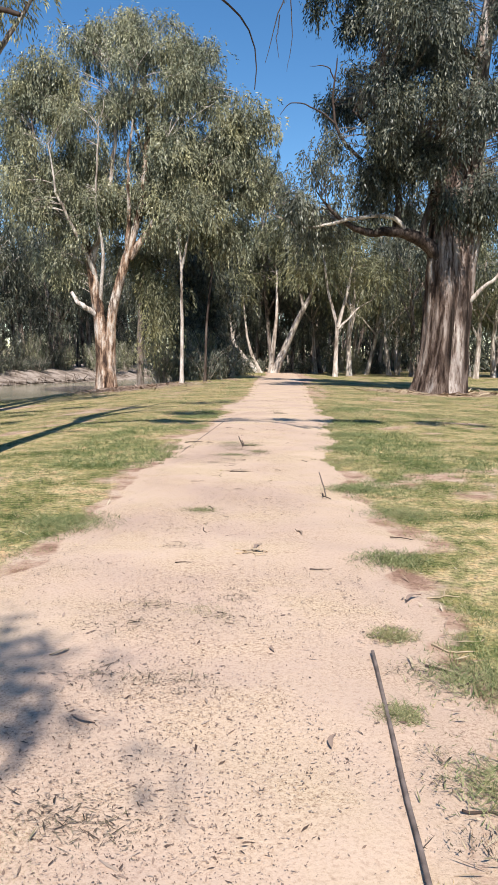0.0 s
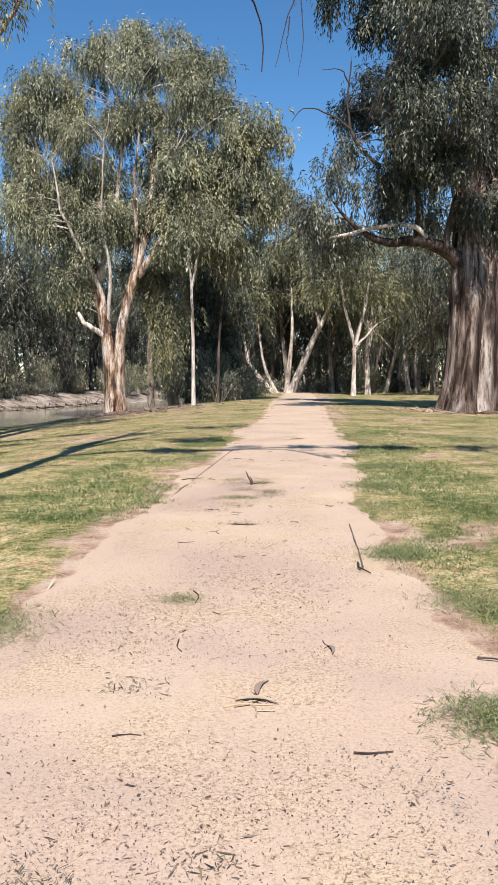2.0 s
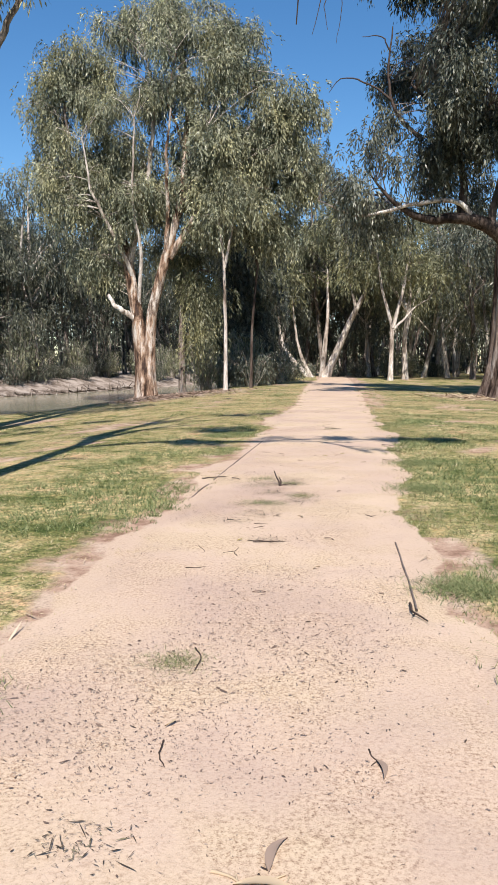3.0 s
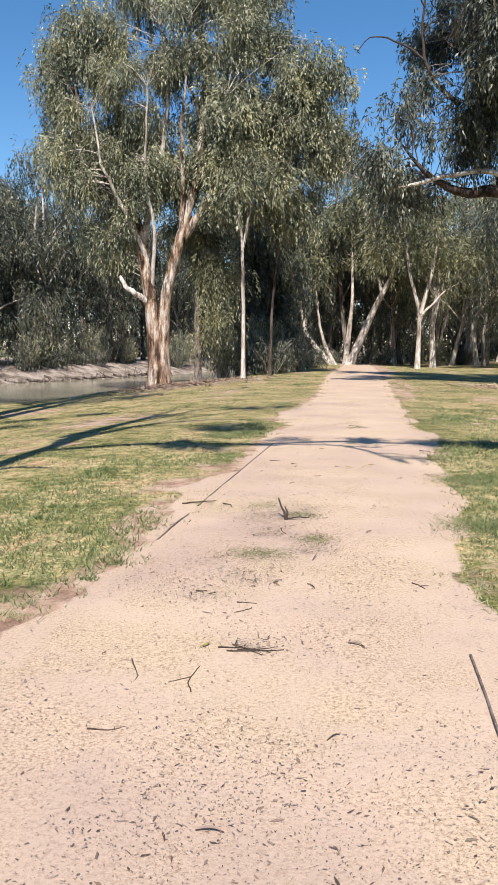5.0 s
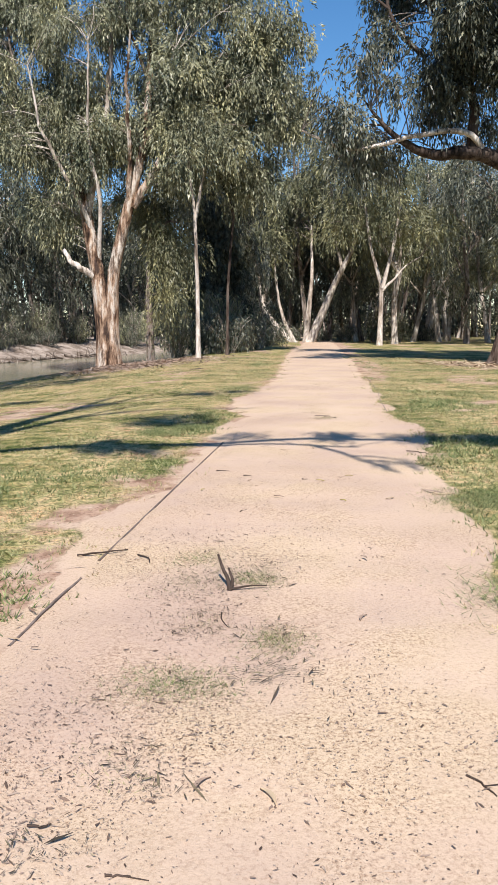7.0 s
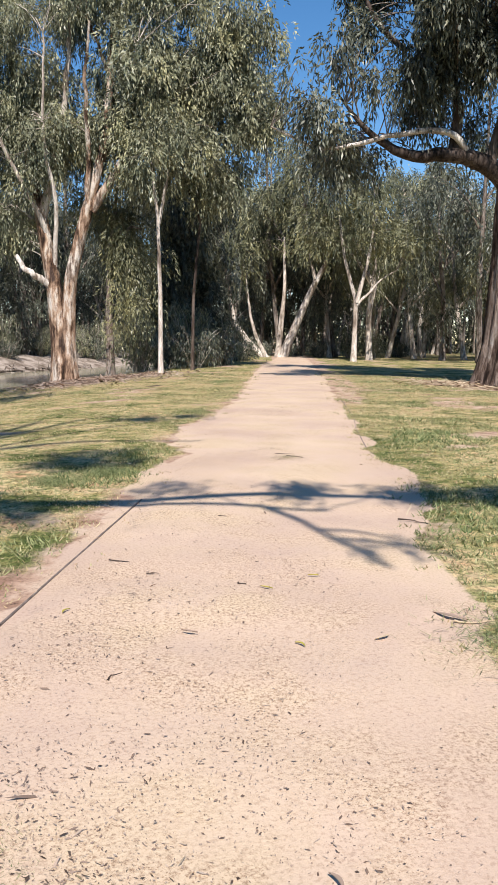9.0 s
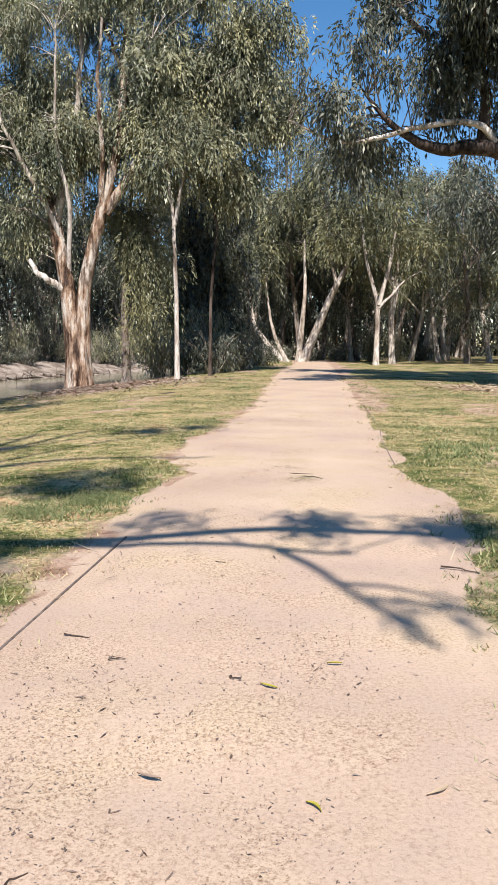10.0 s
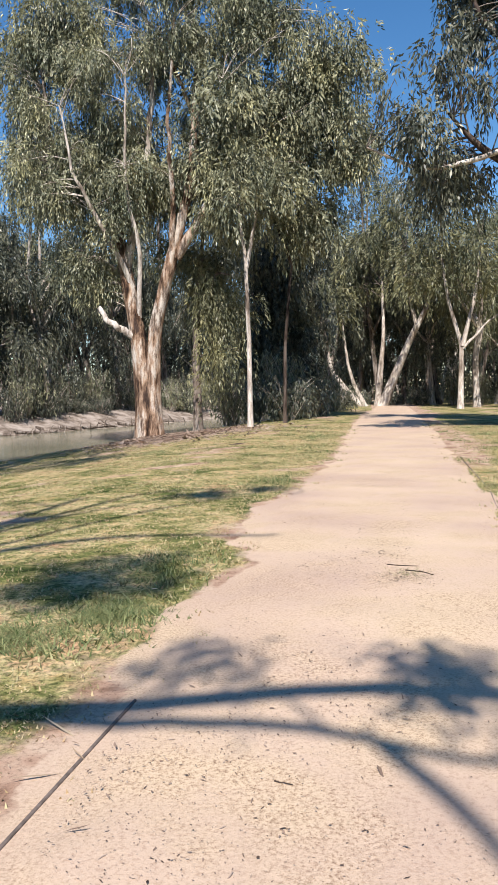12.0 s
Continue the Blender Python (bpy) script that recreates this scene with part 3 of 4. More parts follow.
# the old giant beside the path
gum_tree("massive old river gum with shaggy ribbon bark", at(9.75, 41),
         [([(0, 0, -0.3), (0.1, 0, 2.0), (0.2, 0, 4.5), (0.15, 0, 7.2), (0.1, 0.2, 10), (0.3, 0.4, 14), (0.6, 0.6, 18)], 1.2, 0.42),
          ([(0.4, -0.22, -0.2), (0.55, -0.2, 2.2), (0.85, -0.1, 4.8), (1.2, 0.1, 7), (1.7, 0.2, 9.5), (1.5, 0.2, 13), (1.9, 0.3, 18), (2.4, 0, 24)], 0.82, 0.25)],
         [([(0.0, -0.2, 7.0), (-1.0, -0.5, 8.0), (-2.4, -0.9, 8.5), (-3.9, -1.0, 8.4), (-5.0, -1.1, 8.6), (-6.0, -1.2, 9.3), (-6.8, -1.2, 10.4)], 0.42, 0.03),
          ([(-2.2, -0.9, 8.6), (-2.7, -1.2, 9.2), (-4.2, -1.4, 9.15), (-6.0, -1.4, 8.85), (-7.6, -1.6, 8.5), (-9.2, -1.8, 9.2)], 0.125, 0.04),
          ([(-2.6, -0.8, 8.6), (-2.5, -0.7, 10.2), (-3.2, -0.8, 12), (-4.2, -1, 13.6), (-5.0, -1.0, 14.4)], 0.22, 0.05),
          ([(-1.2, -0.5, 8.2), (-0.9, -0.6, 10.5), (-1.8, -0.7, 13)], 0.2, 0.06),
          ([(0.8, 0, 4.2), (2.0, -0.2, 5.6), (2.9, -0.3, 6.2), (3.5, -0.3, 7.4)], 0.16, 0.05),
          ([(0.3, 0.4, 12), (-1.6, 0.2, 14.2), (-3.8, 0, 15.4)], 0.26, 0.07),
          ([(1.8, 0.3, 17), (-0.4, 0, 18.4), (-2.6, -0.4, 19.2), (-6.0, -0.6, 21.4)], 0.24, 0.05),
          ([(1.6, 0.2, 13), (3.6, 0.2, 15.5), (5.4, 0, 17)], 0.24, 0.06)],
         [((-4.6, -0.8, 11.9), (2.6, 2.2, 2.0), 70), ((-1.6, -0.4, 12.4), (2.4, 2.6, 2.6), 70), ((-1.4, 0, 17.5), (3.0, 3.0, 2.6), 80), ((-3.2, -0.4, 19.5), (2.8, 2.6, 2.6), 80),
          # The last clumps of this row are added to shade limb, trunk and path.
          ((1.8, 0, 20.5), (4, 3.4, 3.4), 110), ((3.6, 0.2, 14.0), (2.6, 2.6, 3.6), 80), ((1.4, -0.9, 10.2), (1.5, 1.0, 1.4), 40), ((5.4, 0.3, 8.5), (2.0, 2.2, 2.5), 45), ((-7.2, -1.4, 9.4), (1.9, 1.4, 1.3), 20), ((0.6, -0.7, 14.5), (1.6, 1.2, 2.2), 36), ((-3.2, -3.0, 14.2), (1.8, 1.8, 1.8), 34), ((-6.2, -0.6, 21.2), (2.3, 1.8, 1.5), 46), ((-6.4, 2.0, 9.6), (1.9, 1.2, 0.7), 22), ((-3.0, 5.0, 17.5), (3.0, 2.0, 2.0), 50), ((-1.2, -4.6, 18.5), (2.2, 2.0, 2.0), 40), ((-1.6, -4.4, 13.6), (2.0, 1.2, 1.1), 28), ((0.0, -5.8, 13.2), (1.0, 1.0, 1.0), 14)],
         MAT_BARK_RIGHT, MAT_LEAF_GREY_SHADED, 23, trunk_sides=56, rough=0.09, rings=110, dense=1.1, strands=11, per=14, sway=0.26, hang=1.0, length=0.23, width=0.062, limb_bark=(MAT_BARK_SHADED, MAT_BARK_WHITE, MAT_BARK_SHADED, MAT_BARK_SHADED, MAT_BARK_WHITE, MAT_BARK_WHITE, MAT_BARK_SHADED, MAT_BARK_GREY), clump=0.75, fine_twigs=True, stem_bark=MAT_BARK_PALE,
         dead=[([(-4.4, -0.8, 12.0), (-5.3, -0.6, 12.8), (-5.8, -0.4, 13.8), (-5.9, -0.3, 15.4), (-5.8, -0.3, 17.2)], 0.11, 0.03), ([(-5.8, -0.4, 13.9), (-6.5, -0.4, 14.5), (-7.4, -0.5, 14.9), (-8.2, -0.5, 15.0), (-8.7, -0.5, 14.3)], 0.06, 0.015),
               ([(-5.9, -0.3, 15.0), (-5.4, -0.3, 15.8), (-5.1, -0.3, 15.4)], 0.04, 0.012), ([(-5.85, -0.3, 16.1), (-6.5, -0.3, 16.8), (-7.2, -0.3, 16.8)], 0.04, 0.012),
               ([(-6.2, -1.0, 21.5), (-8.2, -1.1, 20.6), (-8.8, -1.2, 18.9), (-9.5, -1.2, 16.6)], 0.06, 0.012), ([(-8.3, -1.1, 20.4), (-8.2, -1.2, 18.4), (-8.4, -1.2, 16.2)], 0.035, 0.01), ([(-8.8, -1.2, 18.9), (-8.95, -1.2, 17.6), (-8.8, -1.2, 16.8)], 0.03, 0.01)])

# slim sapling and the weeping tree between it and the big gum
gum_tree("slim straight gum sapling with pale bark", at(-5.0, 51),
         [([(0, 0, -0.2), (0.05, 0, 4), (0.0, 0, 7.5), (-0.35, 0, 10.5), (-0.5, 0, 14)], 0.135, 0.045)],
         [([(0.0, 0, 7.6), (0.6, 0, 10.0), (0.9, 0, 13)], 0.09, 0.03)],
         [((0.4, 0, 15.0), (2.6, 2.2, 3.0), 60), ((0.3, 0.3, 11.5), (1.8, 1.6, 1.8), 26)], MAT_BARK_WHITE, MAT_LEAF, 31, trunk_sides=10, strands=12, per=14, length=0.26, width=0.07)
gum_tree("weeping gum with drooping yellow-green foliage", at(-8.3, 54.5),
         [([(0, 0, -0.2), (0, 0, 3), (0.2, 0, 7), (0.6, 0, 11)], 0.25, 0.08)],
         [([(0.1, 0, 6), (1.2, -0.6, 8.2), (2.0, -0.9, 8.0)], 0.12, 0.04)],
         [((1.4, -0.6, 6.4), (1.1, 0.9, 2.0), 40), ((0.6, 0, 10), (2.0, 1.8, 2.2), 40), ((1.7, -0.4, 4.0), (0.8, 0.7, 1.2), 14)], MAT_BARK_GREY, MAT_LEAF_LIGHT, 37, strands=10, per=18, sway=0.35, hang=1.9, length=0.24, width=0.055)

# pale leaning stems at the end of the path
gum_tree("clump of pale leaning gum stems beyond the path", at(2.0, 90),
         [([(0, 0, -0.2), (0.9, 0, 2.0), (2.6, 0, 6.0), (4.4, 0, 9.5), (5.2, 0, 13)], 0.5, 0.13),
          ([(-0.4, 0, -0.2), (-0.1, 0, 3.0), (0.3, 0, 7), (0.2, 0, 12)], 0.32, 0.09),
          ([(-1.5, 0.4, -0.2), (-3.3, 0.4, 1.6), (-4.7, 0.4, 3.6), (-5.4, 0.4, 7.5)], 0.36, 0.09),
          ([(-1.4, 0.2, -0.2), (-2.5, 0.2, 2.0), (-3.2, 0.2, 4.2), (-3.6, 0.2, 8)], 0.25, 0.07)],
         [([(3.4, 0, 7.6), (2.6, 0, 11), (2.4, 0, 15)], 0.2, 0.05)],
         [((4.5, 0, 14), (4.6, 3.5, 4.0), 80), ((-0.5, 0.5, 14), (4.2, 3.5, 4.5), 80), ((-4.6, 0.5, 11), (3.0, 3.0, 4.0), 50), ((1, 0, 19), (4, 3, 3), 50)], MAT_BARK_WHITE, MAT_LEAF_LIGHT, 41, strands=7, per=10, sway=0.7, hang=1.1, length=0.42, width=0.1, trunk_sides=12)
gum_tree("forked gum with smooth pale trunk on the lawn", at(8.2, 80),
         [([(0, 0, -0.2), (0.1, 0, 3.0), (0.2, 0, 5.4), (-0.9, 0, 9), (-1.5, 0, 13)], 0.25, 0.08),
          ([(0.2, 0, 5.2), (1.0, 0, 8.5), (1.8, 0, 13)], 0.2, 0.07)],
         [([(0.2, 0, 5.0), (2.2, 0, 7.2), (3.6, 0, 8)], 0.13, 0.04)],
         [((0, 0, 14), (4.2, 3.6, 3.4), 90), ((3.2, 0, 11), (2.6, 2.4, 2.2), 40), ((-2.8, 0, 11), (2.4, 2.4, 2.2), 36)], MAT_BARK_WHITE, MAT_LEAF_LIGHT, 43, strands=7, per=10, sway=0.7, hang=1.1, length=0.42, width=0.1, trunk_sides=12)


gum_tree("tall slender gum at the edge of the path", at(-3.6, 53.5),
         [([(0, 0, -0.2), (0.1, 0, 4), (0.5, 0, 8), (1.3, 0, 13), (2.4, 0, 17)], 0.09, 0.04)],
         [([(0.5, 0, 8), (-0.6, 0, 11), (-1.0, 0, 14)], 0.11, 0.04), ([(1.2, 0, 12), (2.8, 0, 13.6), (3.6, 0, 14.4)], 0.1, 0.03)],
         [((2.6, 0, 17.0), (2.0, 2.2, 2.2), 66), ((3.3, 0, 13.4), (1.6, 1.9, 1.8), 44), ((-0.4, 0, 14.5), (1.9, 2.0, 2.4), 54), ((0.8, 0, 10.6), (1.9, 1.7, 1.8), 44)], MAT_BARK_SHADED, MAT_LEAF, 45, strands=10, per=13, sway=0.32, length=0.26, width=0.075, trunk_sides=12, dense=1.5, fine_twigs=True)
gum_tree("dark bushy gum leaning over the water", at(-5.3, 66),
         [([(0, 0, -0.2), (-0.1, 0, 3), (0.2, 0, 7), (0.0, 0, 12)], 0.3, 0.1), ([(0.4, 0, -0.2), (0.8, 0, 3), (1.3, 0, 7)], 0.16, 0.05)],
         [([(0.1, 0, 5), (1.4, 0, 7.5), (2.0, 0, 9)], 0.1, 0.03)],
         [((0, 0, 11.5), (2.6, 2.4, 2.8), 70), ((0.8, 0, 7), (1.6, 1.8, 2.4), 50), ((0.4, -0.4, 3.6), (1.3, 1.2, 1.6), 36), ((-1.2, 0, 6.0), (1.5, 1.4, 2.4), 36)], MAT_BARK_GREY, MAT_LEAF_GREY_SHADED, 46, strands=10, per=11, sway=0.34, length=0.34, width=0.1, trunk_sides=12, dense=1.4)


# woods behind, on the lawn and across the river
def wood_tree(seed, tall, bark, leaf, low):
    r = np.random.RandomState(seed)
    lean = r.normal(0, 0.06, 2)
    top = np.array((lean[0] * tall, lean[1] * tall, tall * 0.86))
    trunk = [(0, 0, -0.3), tuple(top * 0.3 + np.array((*r.normal(0, 0.25, 2), 0))), tuple(top * 0.6 + np.array((*r.normal(0, 0.4, 2), 0))), tuple(top)]
    limbs, crowns = [], []
    for k in range(6):
        h = r.uniform(0.25, 0.7)
        a, reach = r.uniform(0, math.tau), r.uniform(2.0, 4.2)
        p = top * h
        q = p + np.array((math.cos(a) * reach, math.sin(a) * reach, r.uniform(2.0, 5.0)))
        limbs.append(([tuple(p), tuple((p + q) / 2 + np.array((0, 0, 0.4))), tuple(q)], 0.14, 0.04))
        crowns.append((tuple(q), (2.0, 2.0, 1.9), 22))
    crowns += [(tuple(top), (2.8, 2.8, 2.6), 34), (tuple(top * 0.72), (3.4, 3.4, 3.0), 36)]
    if low:
        crowns.append(((0, 0, tall * 0.28), (3.2, 3.2, tall * 0.2), 46))
    return gum_tree("tall gum in the surrounding woods", (0, 0, -100), [(trunk, r.uniform(0.22, 0.36), 0.08)], limbs, crowns, bark, leaf, seed, strands=5, per=8, sway=0.38, hang=1.25, length=0.38, width=0.1, trunk_sides=8, rings=16, group="gums of the woods")


protos = [wood_tree(101, 21, MAT_BARK_WHITE, MAT_LEAF, False), wood_tree(102, 24, MAT_BARK_GREY, MAT_LEAF_GREY_SHADED, False), wood_tree(103, 18, MAT_BARK_WHITE, MAT_LEAF_GREY_SHADED, True),
          wood_tree(104, 22, MAT_BARK_GREY, MAT_LEAF_GREY_SHADED, True), wood_tree(105, 15, MAT_BARK_WHITE, MAT_LEAF_LIGHT, False)]
spots = []
wr = np.random.RandomState(77)


def scatter(count, x0, x1, y0, y1, kinds, apart=3.2):
    made = 0
    for _ in range(count * 12):
        x, y = wr.uniform(x0, x1), wr.uniform(y0, y1)
        on_river = far_bank(y) - 6.5 < x < near_bank(y) + 1.0
        if on_river or any(math.hypot(x - a, y - b) < apart for a, b, k in spots):
            continue
        spots.append((x, y, int(wr.choice(kinds))))
        made += 1
        if made == count:
            break


spots += [(-3.6, 53.5, 1), (-5.4, 66, 3)]
SET = len(spots)
scatter(3, -6.2, -5.2, 70, 88, [2, 3], 2.6)
spots += [(-6.4, 74, 1), (-2.5, 96, 1), (-0.4, 98, 1), (4.5, 99, 1), (-1.8, 104, 3), (8.5, 101, 1)]
scatter(9, -34, -23.5, 66, 92, [2, 3, 0], 2.6)
scatter(9, -27, -13, 86, 108, [1, 1, 3], 3.2)
scatter(13, -5, 9, 95, 112, [1, 3, 2], 3.2)
scatter(18, 9, 36, 98, 135, [0, 1, 0, 4], 3.6)
scatter(9, -42, -24, 70, 100, [2, 3, 1], 4.0)
scatter(9, -58, -32, 50, 84, [2, 3, 1], 4.0)
scatter(8, -21, -9, 100, 125, [2, 3], 3.5)
scatter(8, 17, 40, 74, 96, [1, 3, 4], 5.0)
scatter(9, 9, 34, 84, 98, [0, 4, 0], 3.4)
for x, y, k in spots[SET:]:
    t = copy_thing(protos[k], pose(*at(x, y), 0, 0, wr.uniform(0, 360)))
    t.scale = (1, 1, wr.uniform(0.85, 1.15))
for p in protos:
    for o in (*p.children_recursive, p):
        bpy.data.objects.remove(o)


# ---- the near gum whose limbs reach over the path ----
gum_tree("river gum whose long limbs reach over the path", at(-4.45, 10.6),
         [([(0, 0, -0.2), (0.1, 0, 3), (0.35, 0, 6), (0.6, 0, 8), (1.0, 0.2, 12), (1.5, 0.3, 16)], 0.26, 0.06)],
         [([(0.5, 0, 7.4), (1.8, 0, 7.9), (3.5, 0.17, 8.0), (4.0, 0.26, 8.0), (4.5, 0.42, 8.0), (5.0, 0.56, 8.0), (5.4, 0.72, 8.0), (5.9, 0.58, 8.0), (6.5, 0.4, 8.0), (7.6, 0.3, 8.2), (9.8, 0.3, 8.6)], 0.105, 0.022),
          ([(3.5, 0.14, 8.0), (4.1, 0.1, 8.0), (4.55, 0.15, 8.0), (4.95, 0.15, 8.0), (5.34, 0.02, 8.0), (5.6, -0.12, 8.0), (5.9, -0.15, 8.05)], 0.06, 0.025),
          ([(5.35, 0.0, 8.0), (5.58, -0.34, 7.95), (5.75, -0.75, 7.9), (5.9, -1.0, 7.9), (6.0, -1.27, 7.9), (6.15, -1.7, 7.9)], 0.045, 0.02),
          ([(5.75, -0.72, 7.9), (6.05, -0.8, 7.95), (6.4, -1.1, 7.95)], 0.028, 0.012), ([(5.88, -0.98, 7.9), (6.25, -1.05, 7.9), (6.7, -1.45, 7.9)], 0.025, 0.01),
          ([(0.5, 0, 8.5), (1.6, 0, 11.6), (2.4, 0.1, 12.4), (3.3, 0.1, 12.9), (4.7, 0, 12.9)], 0.13, 0.03),
          ([(0.3, 0.1, 9.5), (1.2, 0.2, 13), (1.8, 0.2, 14.4), (2.4, 0.2, 16.4), (3.8, 0.3, 16.6)], 0.13, 0.03),
          ([(0.4, 0.0, 9), (1.1, 0, 12.3), (1.8, 0.1, 14.2), (2.9, 0.3, 15.6)], 0.1, 0.03),
          ([(0.2, 0, 5.2), (0.7, -0.3, 5.9), (1.05, -0.6, 6.2), (1.35, -0.6, 6.12)], 0.08, 0.03),
          ([(0.4, 0.1, 8.6), (2.4, 4.5, 9.6), (4.2, 7.4, 9.4), (4.5, 7.9, 8.7), (4.35, 8.0, 8.1)], 0.06, 0.012)],
         [((5.72, 0.75, 8.0), (0.12, 0.22, 0.2), 9), ((6.3, -1.1, 8.0), (0.1, 0.1, 0.05), 2), ((3.4, -0.4, 12.0), (0.7, 0.25, 0.2), 12), ((3.2, 0.3, 16.2), (0.8, 0.35, 0.3), 12), ((7.3, 0.5, 8.3), (0.8, 0.5, 0.5), 34), ((3.2, 0.0, 8.1), (0.7, 0.3, 0.3), 22), ((4.2, 0, 9.0), (1.0, 0.4, 0.5), 5),
          ((3.7, 0, 10.9), (0.8, 0.4, 0.4), 20), ((9.6, 0.3, 8.6), (1.0, 0.6, 0.6), 24), ((1.6, 0.2, 14.0), (0.8, 0.6, 0.5), 6), ((-1.8, 0.2, 15), (2.0, 2.0, 2.0), 40), ((-2.0, 0, 11), (1.4, 1.4, 1.4), 24), ((4.0, 0.2, 16), (0.8, 0.8, 0.6), 6)],
         MAT_DEAD, MAT_LEAF, 51, strands=7, per=10, sway=0.11, hang=0.32, length=0.17, width=0.032, clump=0.25, wobble=0.009)
# Unseen gum, added so that its leaf clump shades the path's left start.
gum_tree("unseen leafy gum added behind the start to shade the path", at(-6.5, -5.5),
         [([(0, 0, -0.2), (0.1, 0, 3), (0.4, 0, 6), (0.2, 0.2, 11)], 0.35, 0.1)],
         [([(0.4, 0, 5.8), (2.6, 0.4, 7.4), (5.85, 1.1, 8.1)], 0.07, 0.015)],
         [((5.72, 1.1, 8.1), (0.36, 0.36, 0.3), 13), ((0, 0, 11), (2.2, 2.2, 2), 40)],
         MAT_BARK_GREY, MAT_LEAF, 53, strands=7, per=10, sway=0.2, hang=0.4, length=0.18, width=0.032, clump=0.25)


# Unseen gums added out of view; their high crowns shade lawn and bank.
for bx, by, seed in ((-9.4, 21.0, 55), (-10.4, 27.5, 57), (-14.0, 29.5, 58)):
    gum_tree("unseen spreading gum added to shade the bank", at(bx, by),
             [([(0, 0, -0.3), (0.1, 0, 5), (0.4, 0, 11), (0.2, 0.2, 19)], 0.4, 0.12)],
             [([(0.3, 0, 11), (1.8, 0.4, 13.6), (3.0, 0.5, 15.5)], 0.14, 0.04), ([(0.3, 0, 12), (-1.6, 0.4, 14.6), (-2.6, 0.5, 16.5)], 0.14, 0.04)],
             [((1.6, 0, 16.0), (2.4, 2.4, 1.8), 40), ((-1.5, 0, 17.5), (2.4, 2.4, 2.0), 40), ((0.8, 0, 19.5), (2.4, 2.4, 1.6), 30)],
             MAT_BARK_GREY, MAT_LEAF, seed, strands=8, per=12, length=0.26, width=0.055)


# ---- fallen logs on the far bank ----
def fallen_log(x, y, turn, length, radius, seed):
    r = np.random.RandomState(seed)
    s = Soup()
    a = radians(turn)
    def ground_at(t):
        px, py_ = x + math.cos(a) * t, y + math.sin(a) * t
        return (px, py_, float(height(px, py_)) + radius * 0.7)
    pts = curve_points([ground_at(t) for t in np.linspace(0, length, 6)], 14, 0.03, seed)
    s.tube(pts, np.linspace(radius, radius * 0.4, 14), 9, 0.1, seed)
    for k in (5, 8, 10):
        q = pts[k]
        e = q + np.array((r.normal(0, 0.5), r.normal(0, 0.5), r.uniform(0.2, 0.9)))
        s.tube(curve_points((q, (q + e) / 2 + r.normal(0, 0.05, 3), e), 5), np.linspace(radius * 0.45, 0.02, 5), 5)
    tagged(new("fallen_log", s.mesh("fallen_log", MAT_BARK_GREY)), "bleached dead log lying on the muddy bank", "log", "driftwood on the bank")


for k in range(20):
    yy = 56 + 1.8 * k
    fallen_log(float(far_bank(yy)) - 1.2 - (k * 7 % 4) * 0.6, yy, -60 + (k * 37) % 140, 2.2 + (k * 5 % 4) * 0.7, 0.1 + 0.02 * (k % 4), 400 + k)


# ---- far woods closing the view, with an unseen belt behind ----
def far_woods():
    r = np.random.RandomState(61)
    n = 3800
    pick = r.uniform(0, 1, n)
    # The last share is an unseen belt behind, added to block sky light.
    x = np.where(pick < 0.38, r.uniform(-70, 95, n), np.where(pick < 0.6, r.uniform(-95, -62, n), np.where(pick < 0.8, r.uniform(32, 62, n), r.uniform(-80, 60, n))))
    y = np.where(pick < 0.38, r.uniform(136, 156, n), np.where(pick < 0.6, r.uniform(-45, 140, n), np.where(pick < 0.8, r.uniform(-45, 140, n), r.uniform(-60, -42, n))))
    x = np.where((pick >= 0.6) & (pick < 0.8) & (y > 20), x + 10, x)
    z = r.uniform(0.0, 1, n) ** 1.5 * r.uniform(14, 23, n) + 0.8
    c = np.stack((x, y, z), 1)
    v, f, tone = leaf_quads(c, r, 9, 8, 1.2, 0.95, 0.3, hang=2.5)
    ob = tagged(new("far_woods", mesh_from("far_woods", v, f, MAT_LEAF_GREY_SHADED, False, tone)), "dense distant belt of grey-green gum woods", "woods", kind="stuff")
    s = Soup()
    for k in range(0, n, 4):
        s.tube([(x[k], y[k], -0.5), (x[k] + r.normal(0, 0.5), y[k], 6), (x[k] + r.normal(0, 1), y[k], 13)], (r.uniform(0.15, 0.3), 0.15, 0.08), 5)
    tagged(part("trunkwork", s.mesh("trunkwork", MAT_BARK_GREY), ob), kind="stuff")


far_woods()


# ---- brush under the trees ----
def shrub(seed, tall, wide, leaf):
    r = np.random.RandomState(seed)
    ob = tagged(new("shrub"), "tangled grey twiggy shrub under the gums", "shrub", "brush under the trees")
    ob.location = (0, 0, -100)
    s = Soup()
    tips = []
    for k in range(46):
        a, q, h = r.uniform(0, math.tau), wide * r.uniform(0.15, 1) ** 0.7, tall * r.uniform(0.5, 1.1)
        b = np.array((math.cos(a) * q * 0.15, math.sin(a) * q * 0.15, -0.1))
        e = np.array((math.cos(a) * q, math.sin(a) * q, h))
        m = (b + e) / 2 + np.array((0, 0, 0.25 * h)) + r.normal(0, 0.15, 3)
        line = curve_points((b, m, e), 5)
        s.tube(line, np.linspace(0.035, 0.008, 5), 3)
        tips += [e, line[3], line[2] + r.normal(0, 0.2, 3)]
    tagged(part("stem", s.mesh("stem", MAT_BARK_WHITE), ob), kind="stuff")
    v, f, tone = leaf_quads(tips, r, 3, 6, 0.22, 0.24, 0.06, hang=0.5)
    tagged(part("foliage", mesh_from("foliage", v, f, leaf, False, tone), ob), kind="stuff")
    return ob


